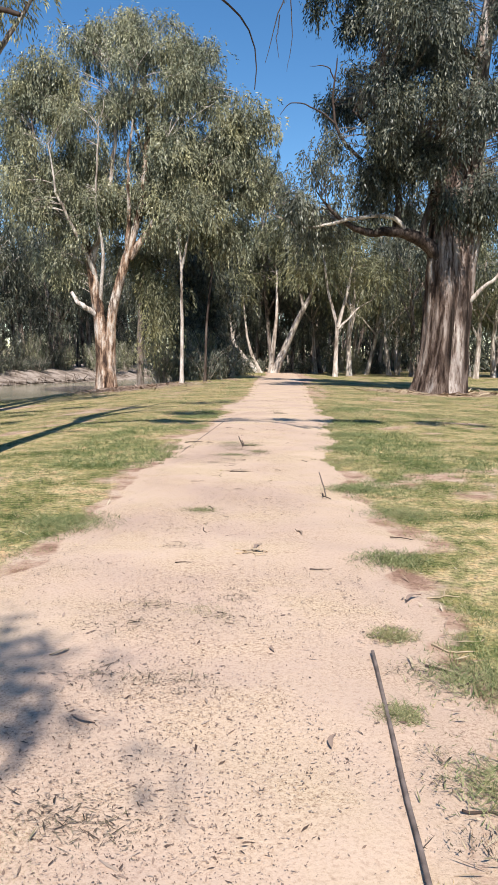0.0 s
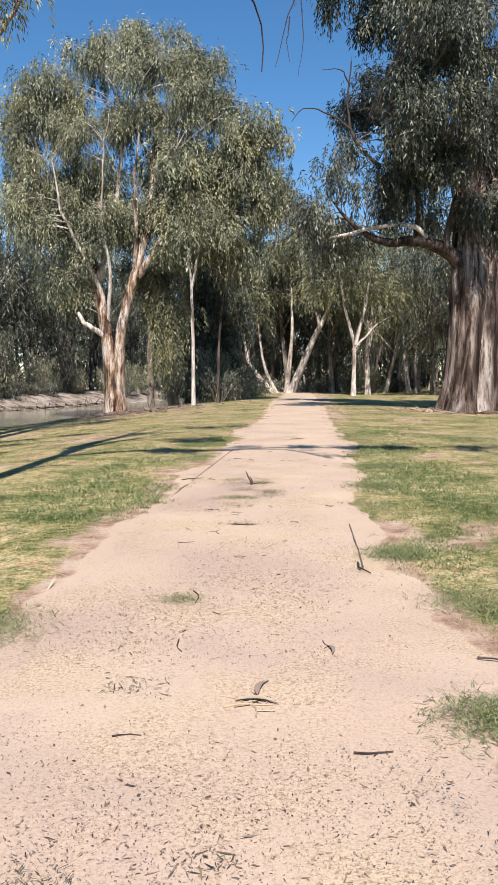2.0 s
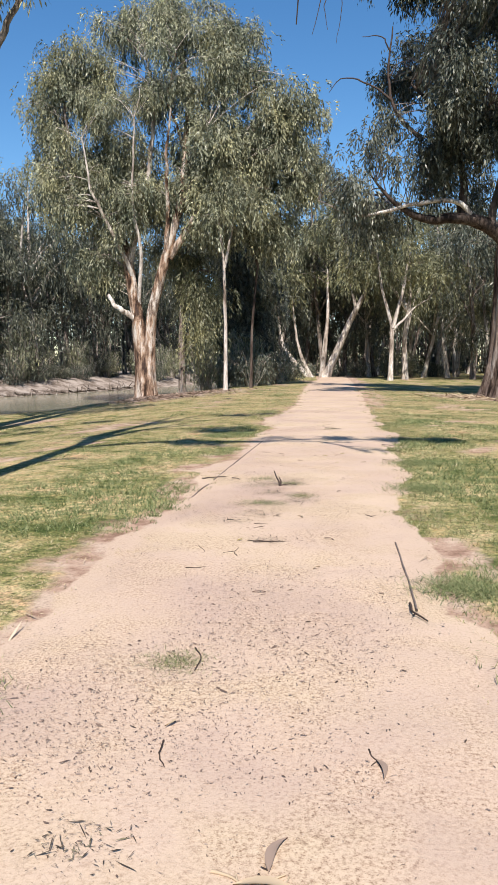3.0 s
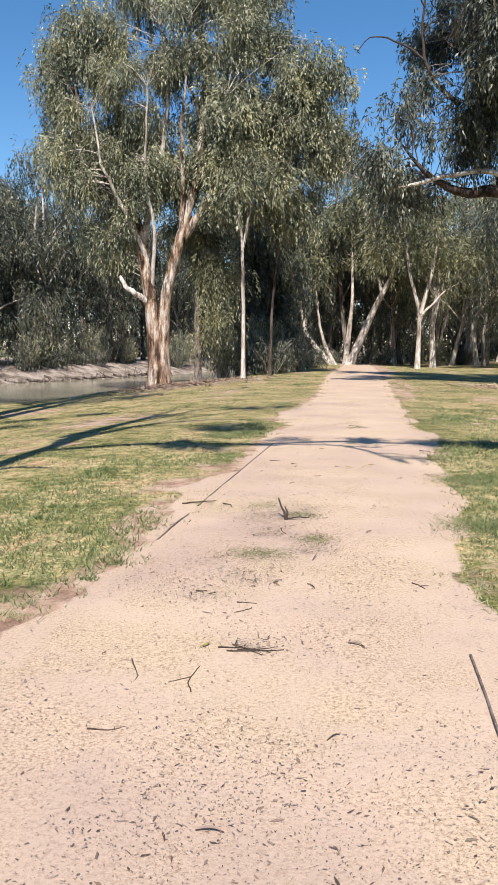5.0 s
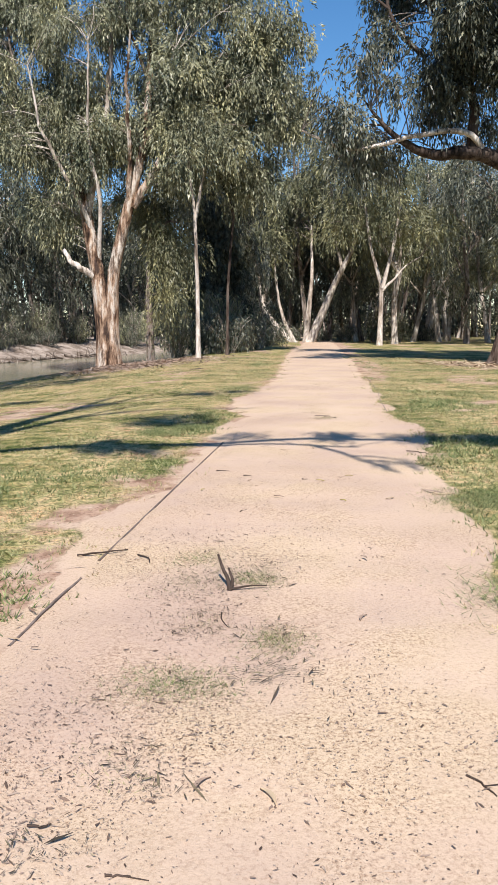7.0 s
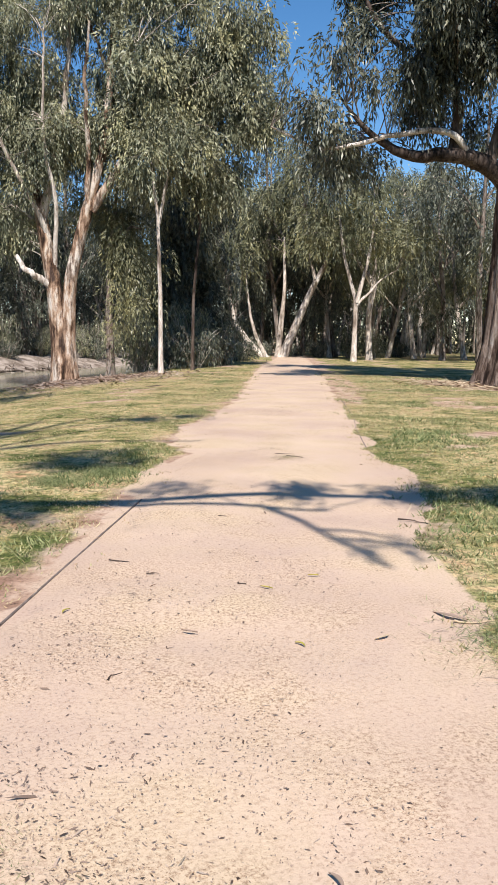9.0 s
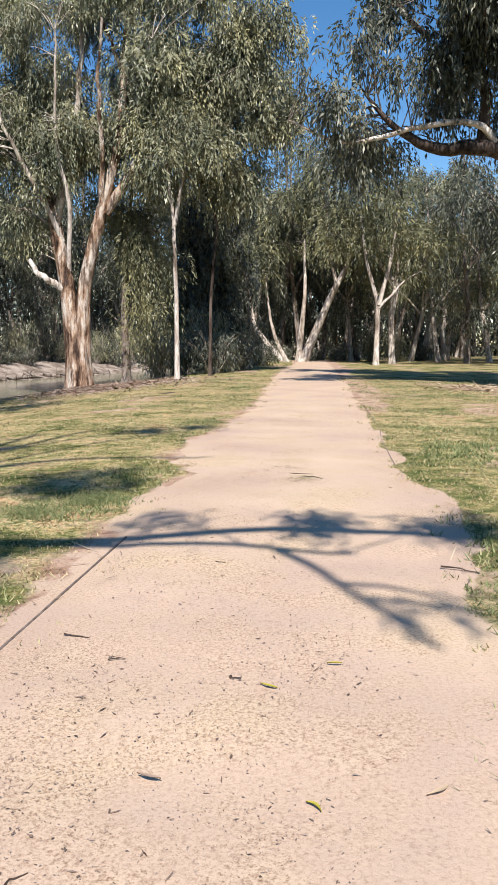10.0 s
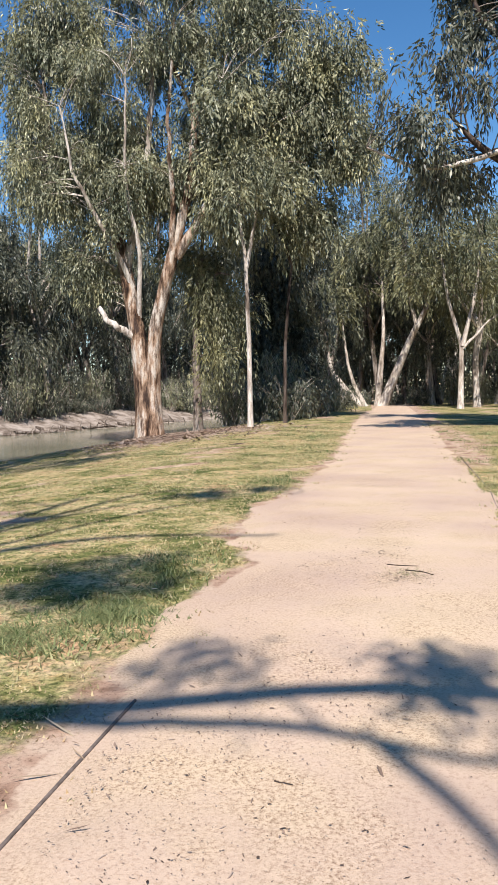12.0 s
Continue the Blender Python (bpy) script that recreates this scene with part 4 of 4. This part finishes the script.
brush = [shrub(501, 2.4, 1.6, MAT_LEAF_GREY_SHADED), shrub(502, 3.2, 1.5, MAT_LEAF), shrub(503, 1.6, 1.5, MAT_LEAF_GREY_SHADED)]
br = np.random.RandomState(505)
BRUSH = [(-2.9, 60.5), (-2.3, 66), (-1.8, 72), (-3.8, 57.5), (-3.6, 79), (-4.4, 83.5), (-3.2, 75), (-4.6, 62), (-0.2, 94.5), (6.0, 93), (9.5, 96), (3.2, 95), (-2.6, 93), (12.5, 99), (16, 102), (-6.2, 60.5), (-7.2, 57.6)]
for k in range(30):
    by = 56 + 1.7 * k + br.uniform(-0.6, 0.6)
    BRUSH.append((float(far_bank(by)) - br.uniform(4.2, 8.5), by))
for k, (bx, by) in enumerate(BRUSH):
    t = copy_thing(brush[k % 3], pose(*at(bx, by), 0, 0, br.uniform(0, 360)))
    q = br.uniform(0.8, 1.25)
    t.scale = (q, q, q * br.uniform(0.85, 1.2))
for p in brush:
    for o in (*p.children_recursive, p):
        bpy.data.objects.remove(o)


# ---- timber edging along the path ----
def edging(line, radius=0.01, lift=0.004):
    s = Soup()
    pts = curve_points([(x, y, float(height(x, y)) + lift) for x, y in line], 16, 0.002, int(abs(line[0][1]) * 10))
    s.tube(pts, [radius] * 16, 6, 0.12, 3)
    tagged(new("path_edging", s.mesh("path_edging", MAT_TIMBER)), "weathered timber strip half buried along the path edge", "path edging", "edging strips")


edging([(-1.17, 11.9), (-1.1, 12.9)], 0.008, 0.0)
edging([(-1.08, 13.25), (-0.9, 16.0), (-0.735, 18.4)], 0.009, 0.001)
edging([(0.66, 3.35), (0.61, 2.5), (0.565, 1.6), (0.52, 0.4)], 0.01, 0.021)
edging([(0.9, 9.75), (0.87, 8.6), (0.83, 7.95)], 0.007, 0.013)
edging([(1.84, 22.0), (1.98, 24.6), (2.16, 26.3)], 0.008, 0.0)
edging([(2.18, 26.6), (2.4, 31.8)], 0.008, 0.0)


# ---- grass ----
def blades(x, y, z, r, tall, wide, lean=0.7):
    n = len(x)
    a = r.uniform(0, math.tau, n)
    h = tall * r.uniform(0.5, 1.4, n)
    k = lean * r.uniform(0.2, 1.6, n)
    base = np.stack((x, y, z - 0.006), 1)
    side = np.stack((-np.sin(a), np.cos(a), 0 * a), 1) * (wide / 2)[:, None] if isinstance(wide, np.ndarray) else np.stack((-np.sin(a), np.cos(a), 0 * a), 1) * (wide / 2)
    b = r.uniform(0, math.tau, n)
    tip = base + np.stack((np.cos(b) * k * h, np.sin(b) * k * h, h), 1)
    return np.stack((base + side, base - side, tip), 1).reshape(-1, 3), np.arange(n * 3).reshape(-1, 3)


GREEN = [(-2.3, 12.4, 0.9), (-2.9, 14.0, 0.8), (-2.0, 10.8, 0.5), (-1.83, 6.5, 0.45), (-1.95, 5.6, 0.5), (1.3, 5.2, 0.5), (1.5, 8.5, 0.5), (1.25, 3.0, 0.4), (0.95, 2.1, 0.35), (-1.25, 19.8, 0.4), (-1.65, 19.2, 0.4), (3.2, 23.2, 1.0), (2.2, 15.2, 0.8), (2.3, 18, 0.9),
         (1.8, 12.6, 0.6), (-1.6, 11.6, 0.7), (-2.6, 10.5, 0.8), (-1.3, 21.3, 0.5), (2.6, 13.5, 1.0), (-2.1, 16.2, 0.8), (2.8, 11, 0.8), (-0.6, 33, 0.7), (-1.0, 40, 0.8)]


def greenness(x, y):
    g = 0.08 + 0.35 * wave(x, y, 0.8, 71) + 0.4 * wave(x, y, 2.4, 72) + 0.2 * wave(x, y, 6.5, 73) + 0.22 * smooth01((x - 1) / 2)
    for cx, cy, cr in GREEN:
        g = g + 1.2 * np.exp(-((x - cx) ** 2 + ((y - cy) * 0.7) ** 2) / cr ** 2)
    return g


def lawn(name, side, count, seed, label):
    """Short grass growing in small tussocks, thin where the soil is bare."""
    r = np.random.RandomState(seed)
    per = 9
    n = count // per
    y = 0.6 + 50 * r.uniform(0, 1, n) ** 1.8
    reach = 0.37 * (y + 2.5) + 1.0
    left, right = path_sides(y)
    u = r.uniform(0, 1, n) ** 1.45
    x = left + 0.15 - u * (left + reach + 3 * (y < 12)) if side < 0 else right - 0.15 + u * (reach - right + 1)
    g = greenness(x, y)
    thick = 1.1 - 1.05 * bare_mask(x, y) - 1.3 * sand_mask(x, y) + 0.45 * wave(x, y, 9, 74) + np.clip(g - 0.7, 0, 0.7)
    keep = r.uniform(0, 1, n) < np.clip(thick, 0.03, 1)
    x, y, g = (np.repeat(q[keep], per) for q in (x, y, g))
    size = 0.02 + 0.0012 * y
    x, y = x + r.normal(0, 1, len(x)) * size, y + r.normal(0, 1, len(x)) * size
    tall = (0.019 + 0.0007 * y) * (0.6 + 0.75 * np.clip(g, 0, 1.5))
    wide = 0.0042 + 0.00065 * y
    dry = np.clip(0.96 - g + r.normal(0, 0.3, len(x)), 0, 1)
    v, f = blades(x, y, height(x, y), r, tall, wide, 1.0)
    tagged(new(name, mesh_from(name, v, f, MAT_GRASS, False, {"dry": np.repeat(dry, 3)})), label, "grass", kind="stuff")


lawn("lawn_grass", -1, 300000, 81, "patchy short lawn grass, part green, part straw-dry")
lawn("lawn_grass", 1, 300000, 82, "patchy short lawn grass, part green, part straw-dry")


TUFTS = [(1.2, 8.45, 0.3, 800, 0.2, 0.04), (1.5, 7.0, 0.35, 700, 0.35, 0.035), (1.1, 5.25, 0.26, 700, 0.3, 0.035), (-1.7, 6.4, 0.4, 900, 0.25, 0.04), (1.08, 3.05, 0.25, 500, 0.4, 0.03), (0.95, 2.1, 0.2, 400, 0.5, 0.03), (1.55, 12.6, 0.4, 900, 0.15, 0.04), (1.85, 15.0, 0.45, 900, 0.2, 0.04), (-1.35, 19.75, 0.3, 700, 0.1, 0.045), (-1.75, 19.2, 0.3, 600, 0.2, 0.04),
         (-0.5, 7.0, 0.16, 420, 0.35, 0.03), (-0.22, 3.98, 0.17, 420, 0.4, 0.025), (-0.33, 2.85, 0.16, 420, 0.6, 0.025), (-0.62, 1.68, 0.2, 420, 0.6, 0.025), (-0.85, 2.95, 0.15, 300, 0.6, 0.02), (0.66, 2.66, 0.1, 320, 0.3, 0.035),
         (0.8, 3.62, 0.12, 320, 0.4, 0.03), (-0.16, 3.75, 0.12, 260, 0.5, 0.025), (-0.33, 11.45, 0.24, 620, 0.1, 0.028), (-0.03, 12.85, 0.17, 420, 0.25, 0.035), (-0.33, 13.3, 0.26, 420, 0.3, 0.022), (-0.32, 12.1, 0.18, 300, 0.7, 0.025),
         (0.09, 11.95, 0.18, 380, 0.5, 0.03), (-0.33, 11.0, 0.2, 300, 0.75, 0.022), (-0.45, 12.7, 0.2, 350, 0.2, 0.025), (0.7, 21.0, 0.17, 260, 0.5, 0.03), (0.25, 21.4, 0.2, 200, 0.5, 0.02), (0.6, 22, 0.22, 180, 0.6, 0.02), (-0.65, 4.0, 0.2, 260, 0.7, 0.02)]


def grass_tuft(x, y, size, count, dry, tall, seed, label):
    r = np.random.RandomState(seed)
    px, py_ = x + r.normal(0, size * 0.5, count), y + r.normal(0, size * 0.5, count)
    z = height(px, py_) + 0.016
    low = 0.45 if abs(x) < 0.9 and y < 5 else 0.65
    v, f = blades(px - x, py_ - y, z, r, np.full(count, tall * low), 0.006, 2.4)
    ob = tagged(new("grass_tuft"), label, "grass tuft", "tufts on the path")
    ob.location = (x, y, 0)
    tagged(part("turf", mesh_from("turf", v, f, MAT_GRASS, False, {"dry": np.repeat(np.clip(dry + r.normal(0, 0.25, count), 0, 1), 3)}), ob), kind="stuff")


for k, tf in enumerate(TUFTS):
    grass_tuft(*tf[:3], tf[3] * (5 if tf[3] < 650 and abs(tf[0]) < 0.9 else 3), tf[4] + (-0.1 if abs(tf[0]) < 0.9 and tf[1] < 5 else -0.35), tf[5], 200 + k, "small ragged green grass tuft on the path" if tf[4] < 0.45 else "small half-dry grass tuft on the path")


# ---- litter ----
def flat_leaves(x, y, z, r, length, width):
    n = len(x)
    a = r.uniform(0, math.tau, n)
    d = np.stack((np.cos(a), np.sin(a), r.normal(0, 0.18, n)), 1)
    sd = np.stack((-np.sin(a), np.cos(a), r.normal(0, 0.25, n)), 1)
    k = np.exp(r.normal(-0.25, 0.7, n))
    ln, wd = (length * k * r.uniform(0.6, 1.4, n))[:, None], (width * k ** 0.5 * r.uniform(0.5, 1.5, n))[:, None]
    b = np.stack((x, y, z + 0.004 + 0.004 * r.uniform(0, 1, n)), 1)
    q = r.uniform(-0.3, 0.3, (n, 1))
    return np.stack((b - d * ln / 2, b + sd * wd / 2 + d * ln * q, b + d * ln / 2 + sd * wd * q, b - sd * wd / 2 - d * ln * q * 0.7), 1).reshape(-1, 3), np.arange(n * 4).reshape(-1, 4)


def path_litter():
    r = np.random.RandomState(91)
    n = 420000
    y = r.uniform(0.8, 30, n)
    left, right = path_sides(y)
    u = r.uniform(0.03, 0.97, n)
    x = left + (right - left) * u
    d = 0.37 + 0.5 * wave(x, y, 1.7, 92) + 0.35 * wave(x, y, 4.5, 93) + 0.35 * np.exp(-((u - 0.42) / 0.22) ** 2) - 0.25 * smooth01((u - 0.6) / 0.2) - 0.3 * smooth01((y - 12) / 10) - 0.25 * np.exp(-((y - 12) / 1.6) ** 2) - 0.2 * smooth01((u - 0.75) / 0.1)
    for tf in TUFTS:
        d = d + (1.5 if tf[1] < 5 else 0.9) * np.exp(-((x - tf[0]) ** 2 + (y - tf[1]) ** 2) / (tf[2] * 1.1) ** 2)
    keep = r.uniform(0, 1, n) < np.clip(d, 0.06, 1) * np.where(y < 14, 0.85, 0.4)
    x, y, u = x[keep], y[keep], u[keep]
    z = height(x, y) + 0.012 + 0.012 * np.sin(math.pi * u) + 0.006 * wave(x, y, 5, 41)
    v, f = flat_leaves(x, y, z, r, 0.0072, 0.0042)
    tagged(new("path_litter", mesh_from("path_litter", v, f, MAT_LITTER)), "small brown leaf scraps strewn over the path", "litter", kind="stuff")


def lawn_litter():
    r = np.random.RandomState(94)
    n = 8000
    y = 0.8 + 38 * r.uniform(0, 1, n) ** 1.7
    left, right = path_sides(y)
    side = r.uniform(0, 1, n) < 0.5
    off = r.uniform(0, 1, n) ** 1.8 * (1.2 + 0.3 * y)
    x = np.where(side, left - off, right + off)
    z = height(x, y) + 0.012
    v, f = flat_leaves(x, y, z, r, 0.045, 0.006)
    tagged(new("lawn_litter", mesh_from("lawn_litter", v, f, MAT_STRAW)), "dry gum leaves and straw strewn on the lawn", "litter", kind="stuff")


def bark_litter():
    r = np.random.RandomState(95)
    n = 5000
    a, q = r.uniform(0, math.tau, n), 1.2 + np.abs(r.normal(0, 0.9, n))
    x, y = 9.75 + np.cos(a) * q * 1.25, 41 + np.sin(a) * q
    v, f = flat_leaves(x, y, height(x, y) + 0.02, r, 0.35, 0.06)
    tagged(new("bark_litter", mesh_from("bark_litter", v, f, MAT_STRAW)), "shed bark strips heaped round the old gum", "litter", kind="stuff")


def gum_litter():
    r = np.random.RandomState(96)
    n = 9000
    x, y = -8.6 + r.normal(0, 2.6, n), 48.5 + r.normal(0, 3.4, n)
    keep = x > near_bank(y) + 1.2
    x, y = x[keep], y[keep]
    v, f = flat_leaves(x, y, height(x, y) + 0.02, r, 0.17, 0.05)
    tagged(new("leaf_litter", mesh_from("leaf_litter", v, f, MAT_LITTER)), "brown leaf litter under the two-stemmed gum", "litter", kind="stuff")


MATS = [(-0.20, 9.74, 0.09), (-0.26, 2.9, 0.13), (-0.48, 2.94, 0.08), (-0.7, 2.98, 0.13), (-0.08, 4.22, 0.1), (-0.12, 3.84, 0.08), (-0.58, 4.06, 0.12), (-0.9, 3.67, 0.1), (-0.63, 3.66, 0.1),
        (-0.56, 1.9, 0.12), (-0.43, 1.78, 0.12), (-0.59, 1.81, 0.1), (0.75, 2.31, 0.07), (0.76, 2.13, 0.08), (0.79, 3.14, 0.1), (0.74, 1.79, 0.1), (-0.55, 5.5, 0.12),
        (-0.19, 12.8, 0.25), (0.06, 11.62, 0.2), (-0.3, 12.06, 0.12), (0.07, 11.59, 0.12), (-0.39, 10.97, 0.11), (-0.3, 10.79, 0.1), (0.03, 13.15, 0.14), (-0.57, 10.47, 0.12),
        (0.12, 12.04, 0.13), (-0.24, 12.29, 0.1), (0.69, 20.84, 0.16), (0.49, 21.71, 0.14)]


def path_debris():
    """Low mats of broken twigs, leaf stalks and dead runners."""
    r = np.random.RandomState(700)
    size = np.concatenate([np.full(int(170 * (q / 0.1) ** 1.5), q) for x, y, q in MATS])
    cx, cy = (np.concatenate([np.full(int(170 * (m[2] / 0.1) ** 1.5), m[k]) for m in MATS]) for k in (0, 1))
    px, py_ = cx + r.normal(0, 1, len(cx)) * size * 0.75, cy + r.normal(0, 1, len(cx)) * size * 0.6
    left, right = path_sides(py_)
    z = height(px, py_) + 0.014 + 0.012 * np.sin(math.pi * np.clip((px - left) / (right - left), 0, 1)) + 0.006 * r.uniform(0, 1, len(px))
    v, f = flat_leaves(px, py_, z, r, 0.017, 0.0032)
    tagged(new("path_debris", mesh_from("path_debris", v, f, MAT_DEBRIS)), "matted dark twig scraps and dead runners on the path", "litter", kind="stuff")


path_debris()
path_litter()
lawn_litter()
gum_litter()
bark_litter()


def surface(x, y):
    left, right = path_sides(y)
    u = float(np.clip((x - left) / (right - left), 0, 1))
    on = 0.012 + 0.012 * math.sin(math.pi * u) if 0 < u < 1 else 0.004
    return float(height(x, y)) + on


def fallen_twig(x0, y0, x1, y1, radius, seed, bend=0.1, mat=None, label="dry brown twig lying on the path"):
    r = np.random.RandomState(seed)
    a, b = np.array((x0, y0, surface(x0, y0) + radius)), np.array((x1, y1, surface(x1, y1) + radius))
    m = (a + b) / 2 + np.array((-(y1 - y0), x1 - x0, 0)) * bend
    pts = curve_points((a, m, b), 9, 0.004, seed)
    pts[:, 2] = [surface(p[0], p[1]) + radius * 0.9 for p in pts]
    s = Soup()
    s.tube(pts - a, np.linspace(radius, radius * 0.45, 9), 6, 0.1, seed)
    if r.uniform() < 0.5:
        q = pts[5]
        e = q + np.array((r.normal(0, 0.05), r.normal(0, 0.05), 0.004))
        s.tube(curve_points((q - a, (q + e) / 2 - a, e - a), 4), np.linspace(radius * 0.6, radius * 0.3, 4), 5)
    ob = tagged(new("twig", s.mesh("twig", mat or MAT_DEAD)), label, "twig", "fallen twigs")
    ob.location = tuple(a)


TWIGS = [(0.80, 8.05, 0.86, 7.72, 0.014), (-0.35, 9.68, -0.08, 9.64, 0.005), (-0.3, 9.64, -0.02, 9.68, 0.006), (-0.28, 9.72, -0.12, 9.6, 0.004), (-0.25, 9.66, -0.05, 9.72, 0.004), (-0.74, 9.49, -0.69, 9.07, 0.006), (-0.74, 8.8, -0.59, 8.83, 0.006), (-0.39, 9.16, -0.4, 9.44, 0.005), (-1.25, 13.35, -0.93, 13.44, 0.012),
         (-0.84, 13.32, -0.73, 13.15, 0.009), (-0.62, 10.57, -0.55, 10.58, 0.007), (-0.34, 10.37, -0.27, 10.37, 0.007), (-0.27, 10.24, -0.24, 10.29, 0.008), (0.73, 10.89, 0.8, 10.78, 0.007), (-0.2, 12.3, -0.15, 12.1, 0.006),
         (-0.25, 14.48, -0.2, 14.56, 0.008), (-0.62, 16.34, -0.48, 16.29, 0.007), (-0.32, 16.02, -0.24, 16.03, 0.005), (0.26, 15.85, 0.31, 15.83, 0.007), (1.52, 17.61, 1.75, 17.5, 0.01), (0.03, 17.66, 0.1, 17.64, 0.005),
         (-0.54, 5.01, -0.42, 5.02, 0.006), (0.44, 4.9, 0.6, 4.92, 0.007), (0.06, 5.38, -0.05, 5.3, 0.006), (0.02, 5.42, 0.09, 5.32, 0.006), (1.2, 5.96, 1.38, 5.87, 0.009), (-0.8, 1.57, -0.74, 1.75, 0.006), (0.69, 21.1, 0.9, 20.95, 0.008),
         (0.55, 21.3, 0.8, 21.25, 0.007), (0.9, 3.2, 1.1, 3.0, 0.01), (1.0, 2.95, 1.15, 3.12, 0.008), (0.75, 1.95, 0.95, 1.9, 0.008), (-0.41, 6.2, -0.37, 6.0, 0.006), (-0.43, 7.2, -0.39, 6.9, 0.007), (0.4, 6.18, 0.44, 6.05, 0.007)]
for k, tw in enumerate(TWIGS):
    fallen_twig(*tw[:4], tw[4] * 0.68, 300 + k, 0.12 if k % 2 else -0.08)


for k, (a, b, c, d) in enumerate(((-0.12, 5.42, 0.0, 5.34), (0.0, 5.34, 0.1, 5.42), (0.02, 5.36, 0.05, 5.2), (-0.02, 5.33, 0.12, 5.33), (-0.1, 5.3, 0.06, 5.38), (1.42, 15.28, 1.62, 15.3), (1.15, 4.3, 1.3, 4.45), (1.0, 3.5, 1.2, 3.4))):
    fallen_twig(a, b, c, d, 0.006, 360 + k, 0.2 - 0.07 * k, MAT_STRAW, "pale curled strip of shed bark on the path")


def fallen_leaf(x, y, turn, length, mat, label):
    n = 7
    t = np.linspace(0, 1, n)
    w = 0.085 * length * np.sin(math.pi * t ** 0.8) + 0.0008
    cx, cy = t * length, 0.12 * length * np.sin(math.pi * t)
    z = 0.008 + 0.06 * length * np.sin(math.pi * t)
    top = np.concatenate((np.stack((cx, cy - w, z + 0.004), 1), np.stack((cx, cy, z), 1), np.stack((cx, cy + w, z + 0.004), 1)))
    v = np.concatenate((top, top - np.array((0, 0, 0.0012))))
    f = []
    for i in range(n - 1):
        for k in range(2):
            q = (k * n + i, k * n + i + 1, (k + 1) * n + i + 1, (k + 1) * n + i)
            f += [q, tuple(3 * n + j for j in q[::-1])]
    ob = tagged(new("fallen_leaf", mesh_from("fallen_leaf", v, f, mat, True)), label, "leaf", "fallen leaves")
    ob.matrix_world = pose(x, y, surface(x, y), 0, 0, turn)


lr = np.random.RandomState(97)
for x, y, ln in ((0.06, 10.77, 0.1), (0.09, 15.03, 0.09), (0.42, 6.1, 0.14), (-0.05, 5.36, 0.2), (0.05, 5.42, 0.18), (0.35, 2.33, 0.12), (-0.74, 1.66, 0.14), (1.0, 4.2, 0.18), (-0.15, 10.75, 0.09), (-0.6, 2.5, 0.13), (0.2, 8.8, 0.08), (1.04, 15.04, 0.1), (-0.39, 6.37, 0.07), (1.5, 15.3, 0.2), (0.5, 12.2, 0.09), (-0.9, 3.3, 0.12), (0.15, 3.3, 0.09), (-0.2, 8.2, 0.09), (0.3, 9.8, 0.08), (0.6, 13.3, 0.08)):
    fallen_leaf(x, y, lr.uniform(0, 360), ln, MAT_LITTER if lr.uniform() < 0.6 else MAT_STRAW, "curled dry brown gum leaf on the path")
for x, y, ln in ((0.47, 15.73, 0.085), (0.57, 14.92, 0.07), (-0.66, 15.3, 0.07), (-0.4, 9.72, 0.07), (0.76, 16.0, 0.07)):
    fallen_leaf(x, y, lr.uniform(0, 360), ln, MAT_LEAF_YELLOW, "fresh yellow-green gum leaf on the path")


# the forked upright stick in the grass tuft
def upright_stick():
    x, y = -0.18, 12.64
    s = Soup()
    s.tube(curve_points([(0, 0, -0.02), (-0.02, 0.05, 0.07), (-0.06, 0.1, 0.12), (-0.08, 0.13, 0.17)], 8, 0.003, 4), np.linspace(0.014, 0.006, 8), 7, 0.1, 4)
    s.tube(curve_points([(0, 0.01, 0.0), (0.01, 0.05, 0.04), (-0.02, 0.1, 0.1)], 6, 0.003, 5), np.linspace(0.012, 0.006, 6), 7, 0.1, 5)
    s.tube(curve_points([(0, 0.0, 0.01), (0.09, 0.02, 0.02), (0.2, 0.05, 0.015)], 6, 0.003, 6), np.linspace(0.007, 0.003, 6), 6)
    ob = tagged(new("stick", s.mesh("stick", MAT_DEAD)), "forked dark stick standing in a grass tuft", "stick")
    ob.location = (x, y, surface(x, y))


upright_stick()
